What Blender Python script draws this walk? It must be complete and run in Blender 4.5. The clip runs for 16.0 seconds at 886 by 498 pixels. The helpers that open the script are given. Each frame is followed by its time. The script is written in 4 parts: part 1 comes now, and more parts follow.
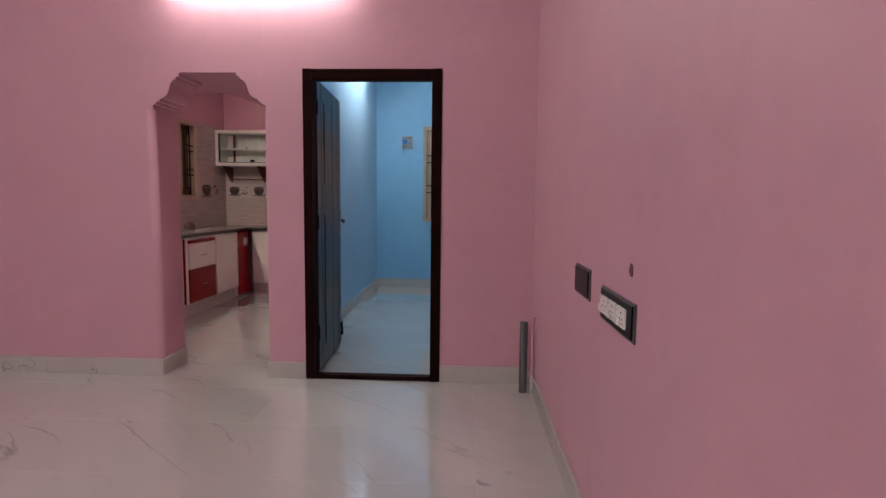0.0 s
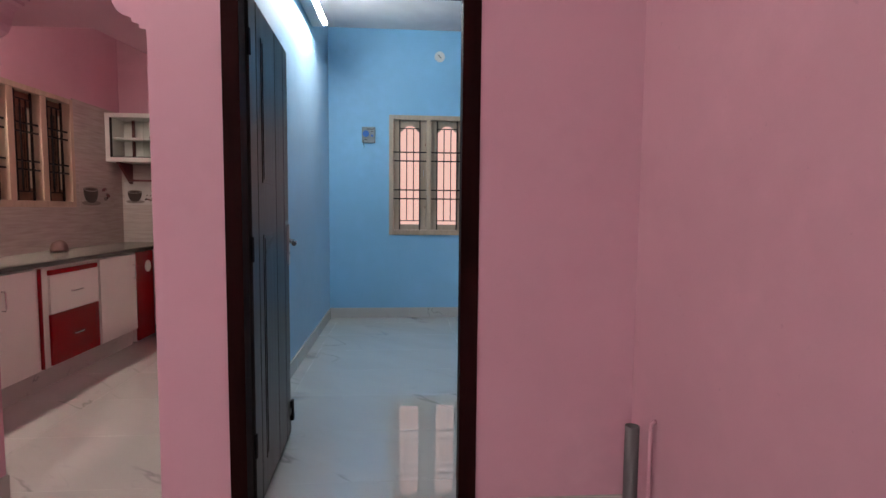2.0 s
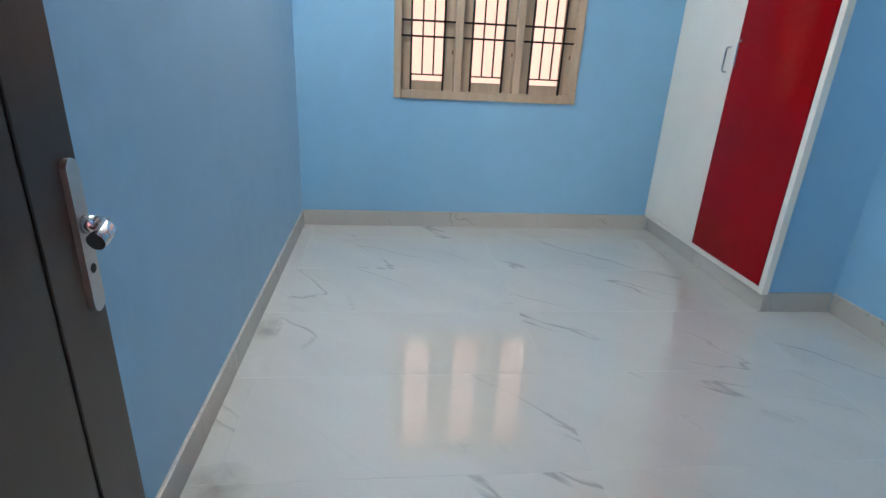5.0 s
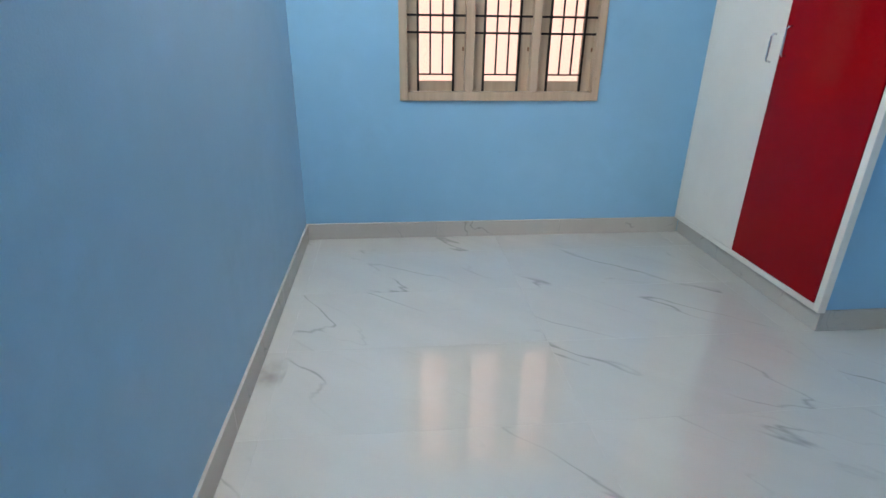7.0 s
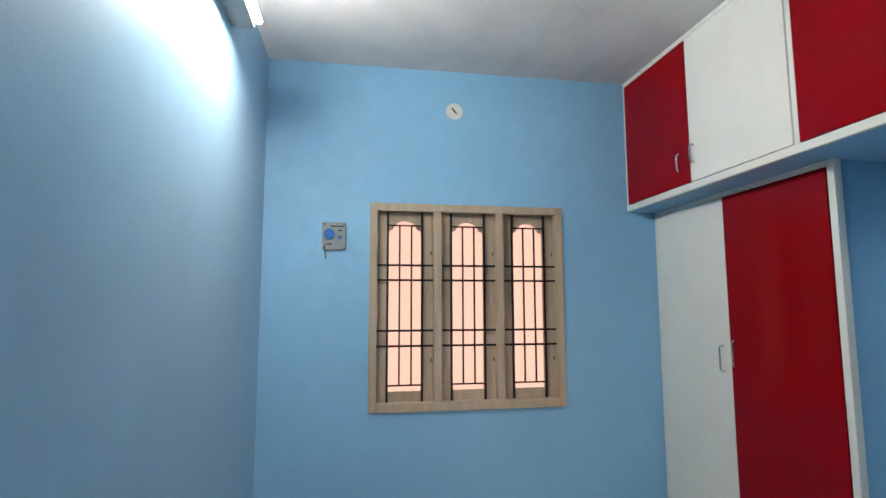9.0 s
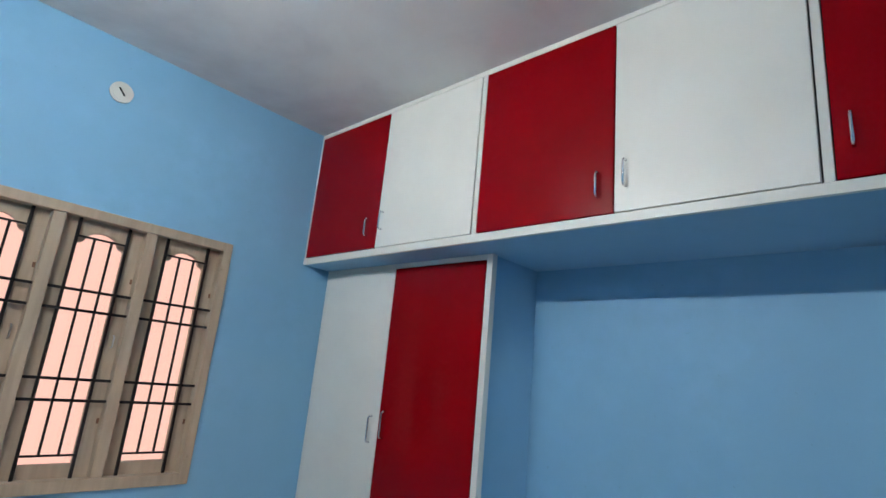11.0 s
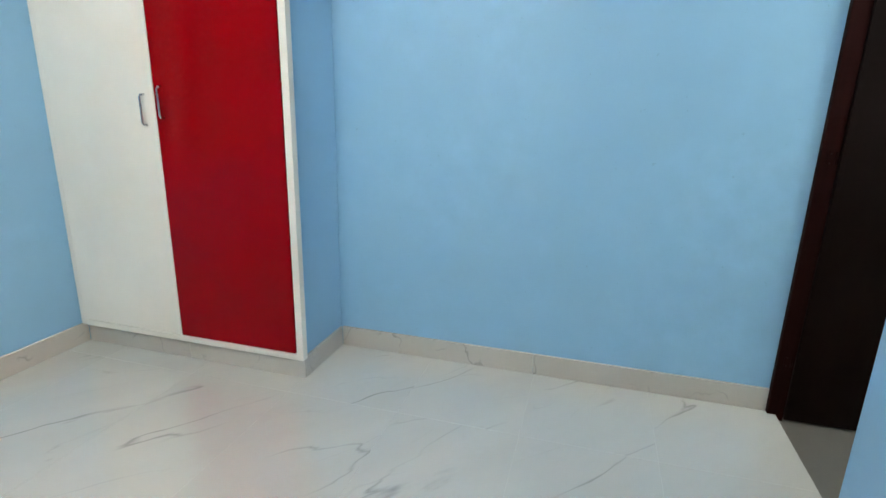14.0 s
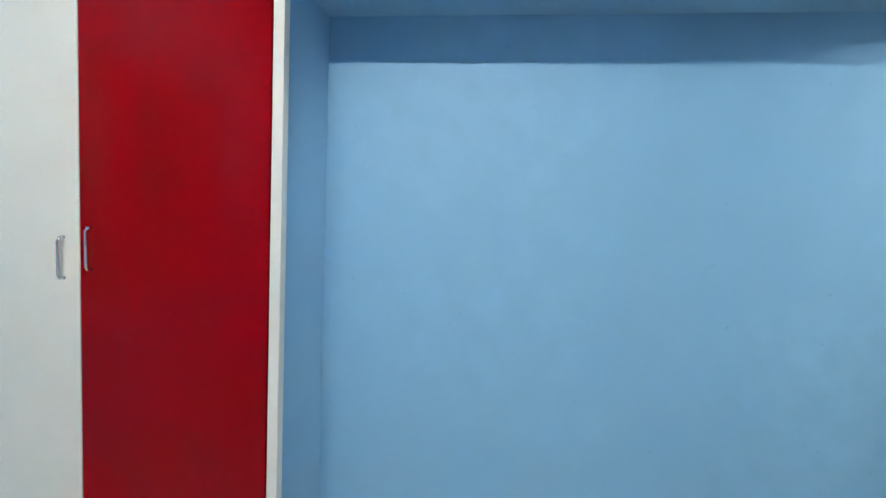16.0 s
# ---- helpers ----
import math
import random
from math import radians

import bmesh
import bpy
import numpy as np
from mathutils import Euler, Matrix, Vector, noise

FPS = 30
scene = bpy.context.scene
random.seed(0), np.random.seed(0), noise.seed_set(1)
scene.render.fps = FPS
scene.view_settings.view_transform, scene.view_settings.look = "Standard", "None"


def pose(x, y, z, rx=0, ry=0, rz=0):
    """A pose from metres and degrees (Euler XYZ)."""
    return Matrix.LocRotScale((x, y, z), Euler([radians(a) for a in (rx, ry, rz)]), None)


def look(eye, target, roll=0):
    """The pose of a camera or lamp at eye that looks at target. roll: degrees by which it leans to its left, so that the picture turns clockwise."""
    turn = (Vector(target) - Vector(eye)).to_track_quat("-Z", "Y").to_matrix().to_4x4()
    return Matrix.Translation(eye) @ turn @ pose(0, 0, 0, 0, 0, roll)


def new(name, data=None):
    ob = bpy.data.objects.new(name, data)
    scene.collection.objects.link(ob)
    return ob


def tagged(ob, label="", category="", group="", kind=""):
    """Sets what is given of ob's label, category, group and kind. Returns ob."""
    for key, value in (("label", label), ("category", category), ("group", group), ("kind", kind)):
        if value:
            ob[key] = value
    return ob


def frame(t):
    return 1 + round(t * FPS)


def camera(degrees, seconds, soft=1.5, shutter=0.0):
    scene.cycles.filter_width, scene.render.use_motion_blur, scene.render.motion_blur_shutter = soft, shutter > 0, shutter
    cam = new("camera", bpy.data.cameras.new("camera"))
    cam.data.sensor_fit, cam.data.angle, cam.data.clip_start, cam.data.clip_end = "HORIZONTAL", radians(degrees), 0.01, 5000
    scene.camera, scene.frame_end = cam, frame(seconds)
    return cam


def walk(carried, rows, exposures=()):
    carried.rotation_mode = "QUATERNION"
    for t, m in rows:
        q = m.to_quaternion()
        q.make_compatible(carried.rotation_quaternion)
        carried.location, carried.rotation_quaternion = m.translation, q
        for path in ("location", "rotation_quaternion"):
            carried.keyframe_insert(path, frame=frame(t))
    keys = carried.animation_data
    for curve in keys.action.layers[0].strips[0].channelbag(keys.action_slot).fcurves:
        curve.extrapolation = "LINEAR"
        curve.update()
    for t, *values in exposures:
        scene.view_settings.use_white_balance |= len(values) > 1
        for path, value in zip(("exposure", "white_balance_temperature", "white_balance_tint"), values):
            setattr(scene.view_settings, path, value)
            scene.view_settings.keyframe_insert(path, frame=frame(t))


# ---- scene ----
cam = camera(80.3, 16.0)
PATH = [
    (0, (1.101, -3.574, 1.25), (1.02, -1.583, 1.072), 0.6),
    (0.5, (0.962, -3.261, 1.273), (0.895, -1.27, 1.098), 1.0),
    (1, (0.809, -2.884, 1.281), (0.829, -0.893, 1.092), 0.4),
    (1.5, (0.747, -2.452, 1.282), (0.814, -0.461, 1.103), -0.1),
    (2, (0.653, -1.995, 1.264), (0.804, -0.007, 1.114), 0.5),
    (2.5, (0.604, -1.636, 1.277), (0.839, 0.343, 1.113), -0.1),
    (3, (0.588, -1.218, 1.317), (0.825, 0.758, 1.119), 0.2),
    (3.5, (0.515, -0.79, 1.316), (0.763, 1.178, 1.062), 0.7),
    (4, (0.489, -0.44, 1.298), (0.748, 1.511, 0.94), 1.1),
    (4.5, (0.468, -0.092, 1.311), (0.68, 1.817, 0.752), 2.8),
    (6.8, (0.416, 0.519, 1.419), (0.625, 2.284, 0.504), 1.4),
    (7, (0.432, 0.522, 1.425), (0.614, 2.354, 0.642), 0.8),
    (7.5, (0.365, 0.557, 1.521), (0.532, 2.493, 1.05), -0.8),
    (8, (0.346, 0.548, 1.548), (0.539, 2.533, 1.395), -1.6),
    (8.2, (0.349, 0.552, 1.576), (0.554, 2.54, 1.524), -1.6),
    (10.3, (0.426, 0.873, 1.665), (1.388, 2.569, 2.108), 3.8),
    (10.5, (0.409, 0.913, 1.654), (1.517, 2.518, 2.097), 4.5),
    (11, (0.414, 1.001, 1.65), (1.827, 2.332, 2.132), 5.5),
    (11.5, (0.444, 1.063, 1.662), (2.078, 2.07, 2.226), 4.5),
    (12, (0.468, 1.096, 1.648), (2.234, 1.861, 2.193), 3.3),
    (12.5, (0.477, 1.143, 1.626), (2.321, 1.831, 1.983), 2.4),
    (13, (0.44, 1.199, 1.638), (2.324, 1.869, 1.629), 1.4),
    (13.5, (0.404, 1.301, 1.47), (2.296, 1.883, 1.189), 1.6),
    (14, (0.405, 1.306, 1.391), (2.259, 1.837, 0.861), 1.3),
    (14.5, (0.482, 1.307, 1.355), (2.314, 1.856, 0.769), 1.1),
    (15, (0.602, 1.409, 1.372), (2.5, 1.94, 1.035), 1.3),
    (15.5, (0.741, 1.569, 1.571), (2.679, 2.015, 1.361), 2.7),
    (16, (0.897, 1.88, 1.555), (2.874, 2.146, 1.407), 2.3),
]
EXPOSURES = [(0.0, -0.57, 6050, 10), (1.5, -0.47, 6050, 10), (2.0, -0.35, 6080, 10), (2.5, 0.1, 6150, 10), (3.0, 0.24, 6250, 10),
             (3.5, 0.14, 6600, 10), (4.0, 0.6, 6800, 10), (4.5, 0.37, 6700, 10), (6.8, 0.37, 6600, 10), (7.5, 0.33, 6750, 10), (8.2, 0.31, 6950, 10),
             (10.3, -0.56, 6850, 10), (10.6, -0.46, 6750, 10), (11.0, -0.12, 6500, 10), (11.5, 0.02, 6300, 10), (12.0, 0.05, 6450, 10), (12.5, 0.38, 6900, 10),
             (13.0, 0.45, 6950, 10), (13.5, 0.6, 7200, 10), (14.0, 0.82, 7650, 10), (14.5, 0.92, 7750, 10), (15.0, 0.86, 7600, 10), (15.5, 0.7, 7150, 10), (16.0, 0.65, 7000, 10)]
walk(cam, [(t, look(eye, target, roll)) for t, eye, target, roll in PATH], EXPOSURES)

# ---- world and light ----
world = bpy.data.worlds.new("sky")
scene.world = world
world.use_nodes = True
sky = world.node_tree.nodes.new("ShaderNodeTexSky")
sky.sky_type, sky.sun_disc, sky.sun_elevation, sky.sun_rotation = "NISHITA", False, radians(50), radians(200)
world.node_tree.links.new(sky.outputs[0], world.node_tree.nodes["Background"].inputs[0])
world.node_tree.nodes["Background"].inputs[1].default_value = 0.08

# the second strength drives an unseen lamp added behind the walk
TUBE_HALL, TUBE_UNSEEN, TUBE_ROOM, TUBE_KITCHEN = 225.0, 1150.0, 390.0, 640.0
WINDOW_GLOW = 1.28
KITCHEN_GLOW = 0.6
BATH_FILL_POWER = 45.0

# area lamp added to brighten the bathroom; no source is known there
bath_fill = bpy.data.lights.new("added_bath_light", "AREA")
bath_fill.shape, bath_fill.size, bath_fill.size_y, bath_fill.energy = "RECTANGLE", 0.55, 0.4, BATH_FILL_POWER
bath_fill.color = (0.9, 0.96, 1.0)
bath_fill_ob = new("added_bath_light", bath_fill)
bath_fill_ob.matrix_world = look((2.35, -1.52, 2.55), (2.5, -0.9, 3.28))


# ---- materials ----
def material(name, color, rough=0.5, metal=0.0, spec=0.5, coat=0.0):
    m = bpy.data.materials.new(name)
    m.use_nodes = True
    b = m.node_tree.nodes["Principled BSDF"]
    b.inputs["Base Color"].default_value = (*color, 1)
    b.inputs["Roughness"].default_value = rough
    b.inputs["Metallic"].default_value = metal
    b.inputs["Specular IOR Level"].default_value = spec
    b.inputs["Coat Weight"].default_value = coat
    b.inputs["Coat Roughness"].default_value = 0.004
    b.inputs["Coat IOR"].default_value = 1.7
    return m


def node(m, kind, **inputs):
    n = m.node_tree.nodes.new(kind)
    for key, value in inputs.items():
        n.inputs[key.replace("_", " ")].default_value = value
    return n


def link(m, a, b):
    m.node_tree.links.new(a, b)


def ramp(m, source, stops):
    n = m.node_tree.nodes.new("ShaderNodeValToRGB")
    e = n.color_ramp.elements
    while len(e) < len(stops):
        e.new(0.5)
    for el, (p, c) in zip(e, stops):
        el.position, el.color = p, (*c, 1) if len(c) == 3 else c
    link(m, source, n.inputs[0])
    return n.outputs[0]


def mix(m, fac, a, b, blend="MIX"):
    n = m.node_tree.nodes.new("ShaderNodeMix")
    n.data_type, n.blend_type = "RGBA", blend
    if isinstance(fac, float):
        n.inputs[0].default_value = fac
    else:
        link(m, fac, n.inputs[0])
    for sock, v in ((n.inputs[6], a), (n.inputs[7], b)):
        if isinstance(v, tuple):
            sock.default_value = (*v, 1)
        else:
            link(m, v, sock)
    return n.outputs[2]


def coords(m, scale=(1, 1, 1), rot=(0, 0, 0), space="Object"):
    tc = m.node_tree.nodes.new("ShaderNodeTexCoord")
    mp = m.node_tree.nodes.new("ShaderNodeMapping")
    mp.inputs["Scale"].default_value = scale
    mp.inputs["Rotation"].default_value = rot
    link(m, tc.outputs[space], mp.inputs[0])
    return mp.outputs[0]


def noise_tex(m, vec, scale, detail=4.0, rough=0.55, distortion=0.0):
    n = node(m, "ShaderNodeTexNoise", Scale=scale, Detail=detail, Roughness=rough, Distortion=distortion)
    link(m, vec, n.inputs["Vector"])
    return n.outputs["Fac"]


def bump(m, height, strength, distance=0.002):
    n = node(m, "ShaderNodeBump", Strength=strength, Distance=distance)
    link(m, height, n.inputs["Height"])
    link(m, n.outputs[0], m.node_tree.nodes["Principled BSDF"].inputs["Normal"])


def base(m, out):
    link(m, out, m.node_tree.nodes["Principled BSDF"].inputs["Base Color"])


def rough_from(m, fac, lo, hi):
    n = node(m, "ShaderNodeMapRange")
    n.inputs["To Min"].default_value, n.inputs["To Max"].default_value = lo, hi
    link(m, fac, n.inputs["Value"])
    link(m, n.outputs[0], m.node_tree.nodes["Principled BSDF"].inputs["Roughness"])


def paint(name, color, rough=0.5, spec=0.35, sheen=0.12):
    """Rolled emulsion: faint cloudy tone, small specks, orange-peel relief."""
    m = material(name, color, rough, spec=spec)
    b = m.node_tree.nodes["Principled BSDF"]
    b.inputs["Sheen Weight"].default_value, b.inputs["Sheen Roughness"].default_value = sheen, 0.5
    v = coords(m)
    big = noise_tex(m, v, 1.1, 3.0)
    mid = noise_tex(m, v, 9.0, 5.0)
    dark = tuple(c * 0.88 for c in color)
    lite = tuple(min(1, c * 1.06) for c in color)
    c1 = mix(m, ramp(m, big, [(0.35, (0, 0, 0)), (0.68, (1, 1, 1))]), dark, lite)
    c2 = mix(m, ramp(m, mid, [(0.3, (0, 0, 0)), (0.75, (1, 1, 1))]), tuple(c * 0.95 for c in color), c1)
    speck = noise_tex(m, v, 38.0, 2.0)
    c3 = mix(m, ramp(m, speck, [(0.72, (0, 0, 0)), (0.80, (0.35, 0.35, 0.35))]), c2, tuple(c * 0.6 for c in color))
    base(m, c3)
    bump(m, noise_tex(m, v, 125.0, 4.0, 0.65), 0.42, 0.0014)
    rough_from(m, mid, rough - 0.07, rough + 0.1)
    return m


def marble(name, tone=(0.525, 0.53, 0.505), vein=(0.17, 0.185, 0.178), rough=0.010, coat=1.0, size=1.35):
    m = material(name, tone, rough, spec=0.35, coat=coat)
    info = m.node_tree.nodes.new("ShaderNodeObjectInfo")
    tc = m.node_tree.nodes.new("ShaderNodeTexCoord")
    shift = node(m, "ShaderNodeVectorMath")
    shift.operation = "SCALE"
    comb = m.node_tree.nodes.new("ShaderNodeCombineXYZ")
    for i in range(3):
        link(m, info.outputs["Random"], comb.inputs[i])
    link(m, comb.outputs[0], shift.inputs[0])
    shift.inputs["Scale"].default_value = 37.0
    add = m.node_tree.nodes.new("ShaderNodeVectorMath")
    link(m, tc.outputs["Object"], add.inputs[0])
    link(m, shift.outputs[0], add.inputs[1])
    spin = m.node_tree.nodes.new("ShaderNodeMapping")
    spin.inputs["Rotation"].default_value = (0, 0, radians(40))
    link(m, add.outputs[0], spin.inputs[0])
    mp = m.node_tree.nodes.new("ShaderNodeMapping")
    mp.inputs["Scale"].default_value = (0.40, 1.55, 1.0)
    link(m, spin.outputs[0], mp.inputs[0])
    v = mp.outputs[0]

    def ridge(scale, distortion):
        """How far a point lies from the crest line of a noise."""
        far = m.node_tree.nodes.new("ShaderNodeMath")
        far.operation = "SUBTRACT"
        far.inputs[1].default_value = 0.5
        link(m, noise_tex(m, v, scale, 5.0, 0.42, distortion), far.inputs[0])
        size = m.node_tree.nodes.new("ShaderNodeMath")
        size.operation = "ABSOLUTE"
        link(m, far.outputs[0], size.inputs[0])
        return size.outputs[0]

    main = ridge(1.15 * size, 0.12)
    line = ramp(m, main, [(0.0, (0.6, 0.6, 0.6)), (0.003, (0.34, 0.34, 0.34)), (0.008, (0, 0, 0))])
    mask = ramp(m, noise_tex(m, v, 2.0 * size, 2.0), [(0.49, (0, 0, 0)), (0.63, (1, 1, 1))])
    strong = mix(m, 1.0, line, mask, "MULTIPLY")
    smear = ramp(m, main, [(0.0, (0.45, 0.45, 0.45)), (0.011, (0, 0, 0))])
    blots = ramp(m, noise_tex(m, v, 4.3 * size, 3.0), [(0.66, (0, 0, 0)), (0.76, (1, 1, 1))])
    smear = mix(m, 1.0, smear, blots, "MULTIPLY")
    fine = ramp(m, ridge(1.9 * size, 0.2), [(0.0, (0.26, 0.26, 0.26)), (0.006, (0, 0, 0))])
    mask2 = ramp(m, noise_tex(m, v, 1.9 * size, 2.0), [(0.50, (0, 0, 0)), (0.62, (1, 1, 1))])
    fine = mix(m, 1.0, fine, mask2, "MULTIPLY")
    cloud = noise_tex(m, v, 2.2, 4.0)
    ground = mix(m, ramp(m, cloud, [(0.35, (0, 0, 0)), (0.7, (1, 1, 1))]), tuple(c * 0.93 for c in tone), tone)
    c = mix(m, fine, ground, vein)
    c = mix(m, strong, c, vein)
    c = mix(m, smear, c, vein)
    base(m, c)
    wear = noise_tex(m, v, 9.0, 4.0)
    rough_from(m, wear, rough * 0.6, rough * 1.7)
    return m


def wood_paint(name, color, rough=0.4, grain=0.25, coat=0.0, axis=2, spec=0.5):
    m = material(name, color, rough, coat=coat, spec=spec)
    sc = [14.0, 14.0, 14.0]
    sc[axis] = 0.9
    v = coords(m, tuple(sc))
    g = noise_tex(m, v, 2.4, 6.0, 0.6)
    c = mix(m, ramp(m, g, [(0.3, (0, 0, 0)), (0.75, (1, 1, 1))]), tuple(k * (1 - grain) for k in color), tuple(min(1, k * (1 + grain)) for k in color))
    sp = noise_tex(m, coords(m), 21.0, 3.0)
    c = mix(m, ramp(m, sp, [(0.70, (0, 0, 0)), (0.78, (0.5, 0.5, 0.5))]), c, tuple(k * 0.55 for k in color))
    base(m, c)
    bump(m, g, 0.18, 0.0015)
    rough_from(m, g, rough - 0.08, rough + 0.12)
    return m


def laminate(name, color, rough=0.22, spec=0.5):
    m = material(name, color, rough, spec=spec)
    v = coords(m)
    big = noise_tex(m, v, 1.7, 4.0)
    c = mix(m, ramp(m, big, [(0.3, (0, 0, 0)), (0.7, (1, 1, 1))]), tuple(k * 0.93 for k in color), tuple(min(1, k * 1.04) for k in color))
    smear = noise_tex(m, coords(m, (1, 7, 0.8)), 3.0, 4.0)
    base(m, c)
    rough_from(m, smear, rough * 0.75, rough * 1.45)
    bump(m, noise_tex(m, coords(m, (1, 3.0, 0.7)), 3.5, 2.0), 0.06, 0.004)
    return m


def glow(name, color, strength):
    m = bpy.data.materials.new(name)
    m.use_nodes = True
    nt = m.node_tree
    nt.nodes.clear()
    e = nt.nodes.new("ShaderNodeEmission")
    e.inputs[0].default_value, e.inputs[1].default_value = (*color, 1), strength
    nt.links.new(e.outputs[0], nt.nodes.new("ShaderNodeOutputMaterial").inputs[0])
    return m


PINK = paint("pink_wall_paint", (0.556, 0.317, 0.381), sheen=0.03)
BLUE = paint("blue_wall_paint", (0.229, 0.466, 0.682), sheen=0.14)
CEIL = paint("white_ceiling_paint", (0.70, 0.685, 0.68), 0.6)
cv = coords(CEIL)
base(CEIL, ramp(CEIL, noise_tex(CEIL, cv, 0.9, 5.0, 0.6, 0.3), [(0.32, (0.56, 0.53, 0.53)), (0.5, (0.69, 0.67, 0.665)), (0.7, (0.74, 0.735, 0.73))]))
BATHWALL = paint("white_bath_paint", (0.8, 0.82, 0.82), 0.35)
MARBLE = marble("white_marble_tile")
SKIRT = marble("marble_skirting", (0.48, 0.465, 0.435), (0.17, 0.18, 0.18), 0.14, 0.0, 2.2)
GROUT = material("grey_grout", (0.60, 0.60, 0.58), 0.6)
DARKWOOD = wood_paint("dark_stained_wood", (0.0115, 0.0026, 0.0025), 0.55, 0.35, spec=0.03)
LEAFWOOD = wood_paint("black_brown_door_skin", (0.031, 0.025, 0.021), 0.36, 0.22, spec=0.4)
BATHWOOD = wood_paint("black_brown_bath_door", (0.004, 0.0016, 0.0014), 0.5, 0.35, spec=0.06)
BEIGE = wood_paint("beige_window_paint", (0.43, 0.33, 0.24), 0.5, 0.12)
BROWNWOOD = wood_paint("brown_shutter_wood", (0.17, 0.075, 0.035), 0.45, 0.3)
IRON = material("black_iron_paint", (0.008, 0.006, 0.007), 0.5, spec=0.25)
RED = laminate("crimson_laminate", (0.215, 0.0006, 0.0038), 0.13, 0.13)
WHITE = laminate("off_white_laminate", (0.73, 0.715, 0.665), 0.3)
WHITE_EDGE = material("white_edge_band", (0.70, 0.69, 0.64), 0.4)
CHROME = material("chrome", (0.72, 0.72, 0.74), 0.16, 1.0)
STEEL = material("worn_steel", (0.5, 0.5, 0.5), 0.32, 1.0)
# near-black colour standing in for shade behind the cupboard doors
GAPSHADE = material("door_gap_shade", (0.03, 0.03, 0.03), 0.8)
PVC = material("grey_pvc", (0.075, 0.072, 0.075), 0.4)
PLASTIC_W = material("white_plastic", (0.66, 0.65, 0.61), 0.35)
PLASTIC_K = material("black_plastic", (0.004, 0.004, 0.0045), 0.35, spec=0.15)
PLASTIC_G = material("grey_plastic", (0.22, 0.235, 0.23), 0.4)
PLASTIC_B = material("blue_plastic", (0.013, 0.11, 0.40), 0.3)
SCUFF = material("grey_scuff", (0.085, 0.08, 0.075), 0.7)
CLOTH = material("reddish_brown_cloth", (0.11, 0.055, 0.05), 0.85)
RIM = material("dull_grey_rim", (0.13, 0.12, 0.115), 0.4, 0.6)
CHIP = material("brown_chip", (0.12, 0.035, 0.04), 0.8)
CONCRETE = paint("grey_bath_floor", (0.10, 0.096, 0.086), 0.55)
GRANITE = material("black_granite", (0.03, 0.03, 0.03), 0.12)
base(GRANITE, ramp(GRANITE, noise_tex(GRANITE, coords(GRANITE), 160.0, 3.0), [(0.4, (0.015, 0.015, 0.015)), (0.75, (0.11, 0.10, 0.09))]))
GREYTOP = material("grey_worktop", (0.22, 0.2, 0.18), 0.2)
base(GREYTOP, ramp(GREYTOP, noise_tex(GREYTOP, coords(GREYTOP), 90.0, 4.0), [(0.35, (0.15, 0.14, 0.12)), (0.7, (0.32, 0.29, 0.26))]))
DADO = material("beige_glazed_tile", (0.44, 0.40, 0.36), 0.2)
base(DADO, ramp(DADO, noise_tex(DADO, coords(DADO, (1, 1, 14.0)), 4.0, 4.0), [(0.3, (0.38, 0.34, 0.305)), (0.7, (0.50, 0.46, 0.415))]))
BROWNRED = material("maroon_paint", (0.10, 0.012, 0.014), 0.4)
DECO_LIGHT = material("printed_tile_ground", (0.52, 0.50, 0.47), 0.2)
DECO_DARK = material("printed_tile_brown", (0.06, 0.045, 0.04), 0.2)
DECO_MID = material("printed_tile_grey", (0.25, 0.22, 0.2), 0.2)
GLASS = material("clear_glass", (0.95, 0.97, 0.97), 0.02)
GLASS.node_tree.nodes["Principled BSDF"].inputs["Transmission Weight"].default_value = 1.0
GLASS.node_tree.nodes["Principled BSDF"].inputs["IOR"].default_value = 1.3
LAMP_HALL = glow("tube_glow_hall", (1.0, 0.875, 0.745), TUBE_HALL)
LAMP_UNSEEN = glow("tube_glow_unseen", (1.0, 0.915, 0.835), TUBE_UNSEEN)
LAMP_ROOM = glow("tube_glow_room", (0.97, 0.985, 0.955), TUBE_ROOM)
LAMP_KITCHEN = glow("tube_glow_kitchen", (1.0, 0.86, 0.70), TUBE_KITCHEN)
DAY = glow("peach_daylight", (1.0, 0.575, 0.465), WINDOW_GLOW)
DAY_K = glow("warm_daylight", (1.0, 0.76, 0.6), KITCHEN_GLOW)

# ---- building tools ----
ORIGIN = {}


def add_box(bm, x0, x1, y0, y1, z0, z1, bev=0.0, seg=1):
    m = Matrix.LocRotScale(((x0 + x1) / 2, (y0 + y1) / 2, (z0 + z1) / 2), None, (abs(x1 - x0), abs(y1 - y0), abs(z1 - z0)))
    r = bmesh.ops.create_cube(bm, size=1, matrix=m)
    if bev > 0:
        edges = list({e for v in r["verts"] for e in v.link_edges})
        bmesh.ops.bevel(bm, geom=edges, offset=bev, segments=seg, profile=0.5, affect="EDGES")
    return bm


def block(x0, x1, y0, y1, z0, z1, bev=0.0, seg=1):
    return add_box(bmesh.new(), x0, x1, y0, y1, z0, z1, bev, seg)


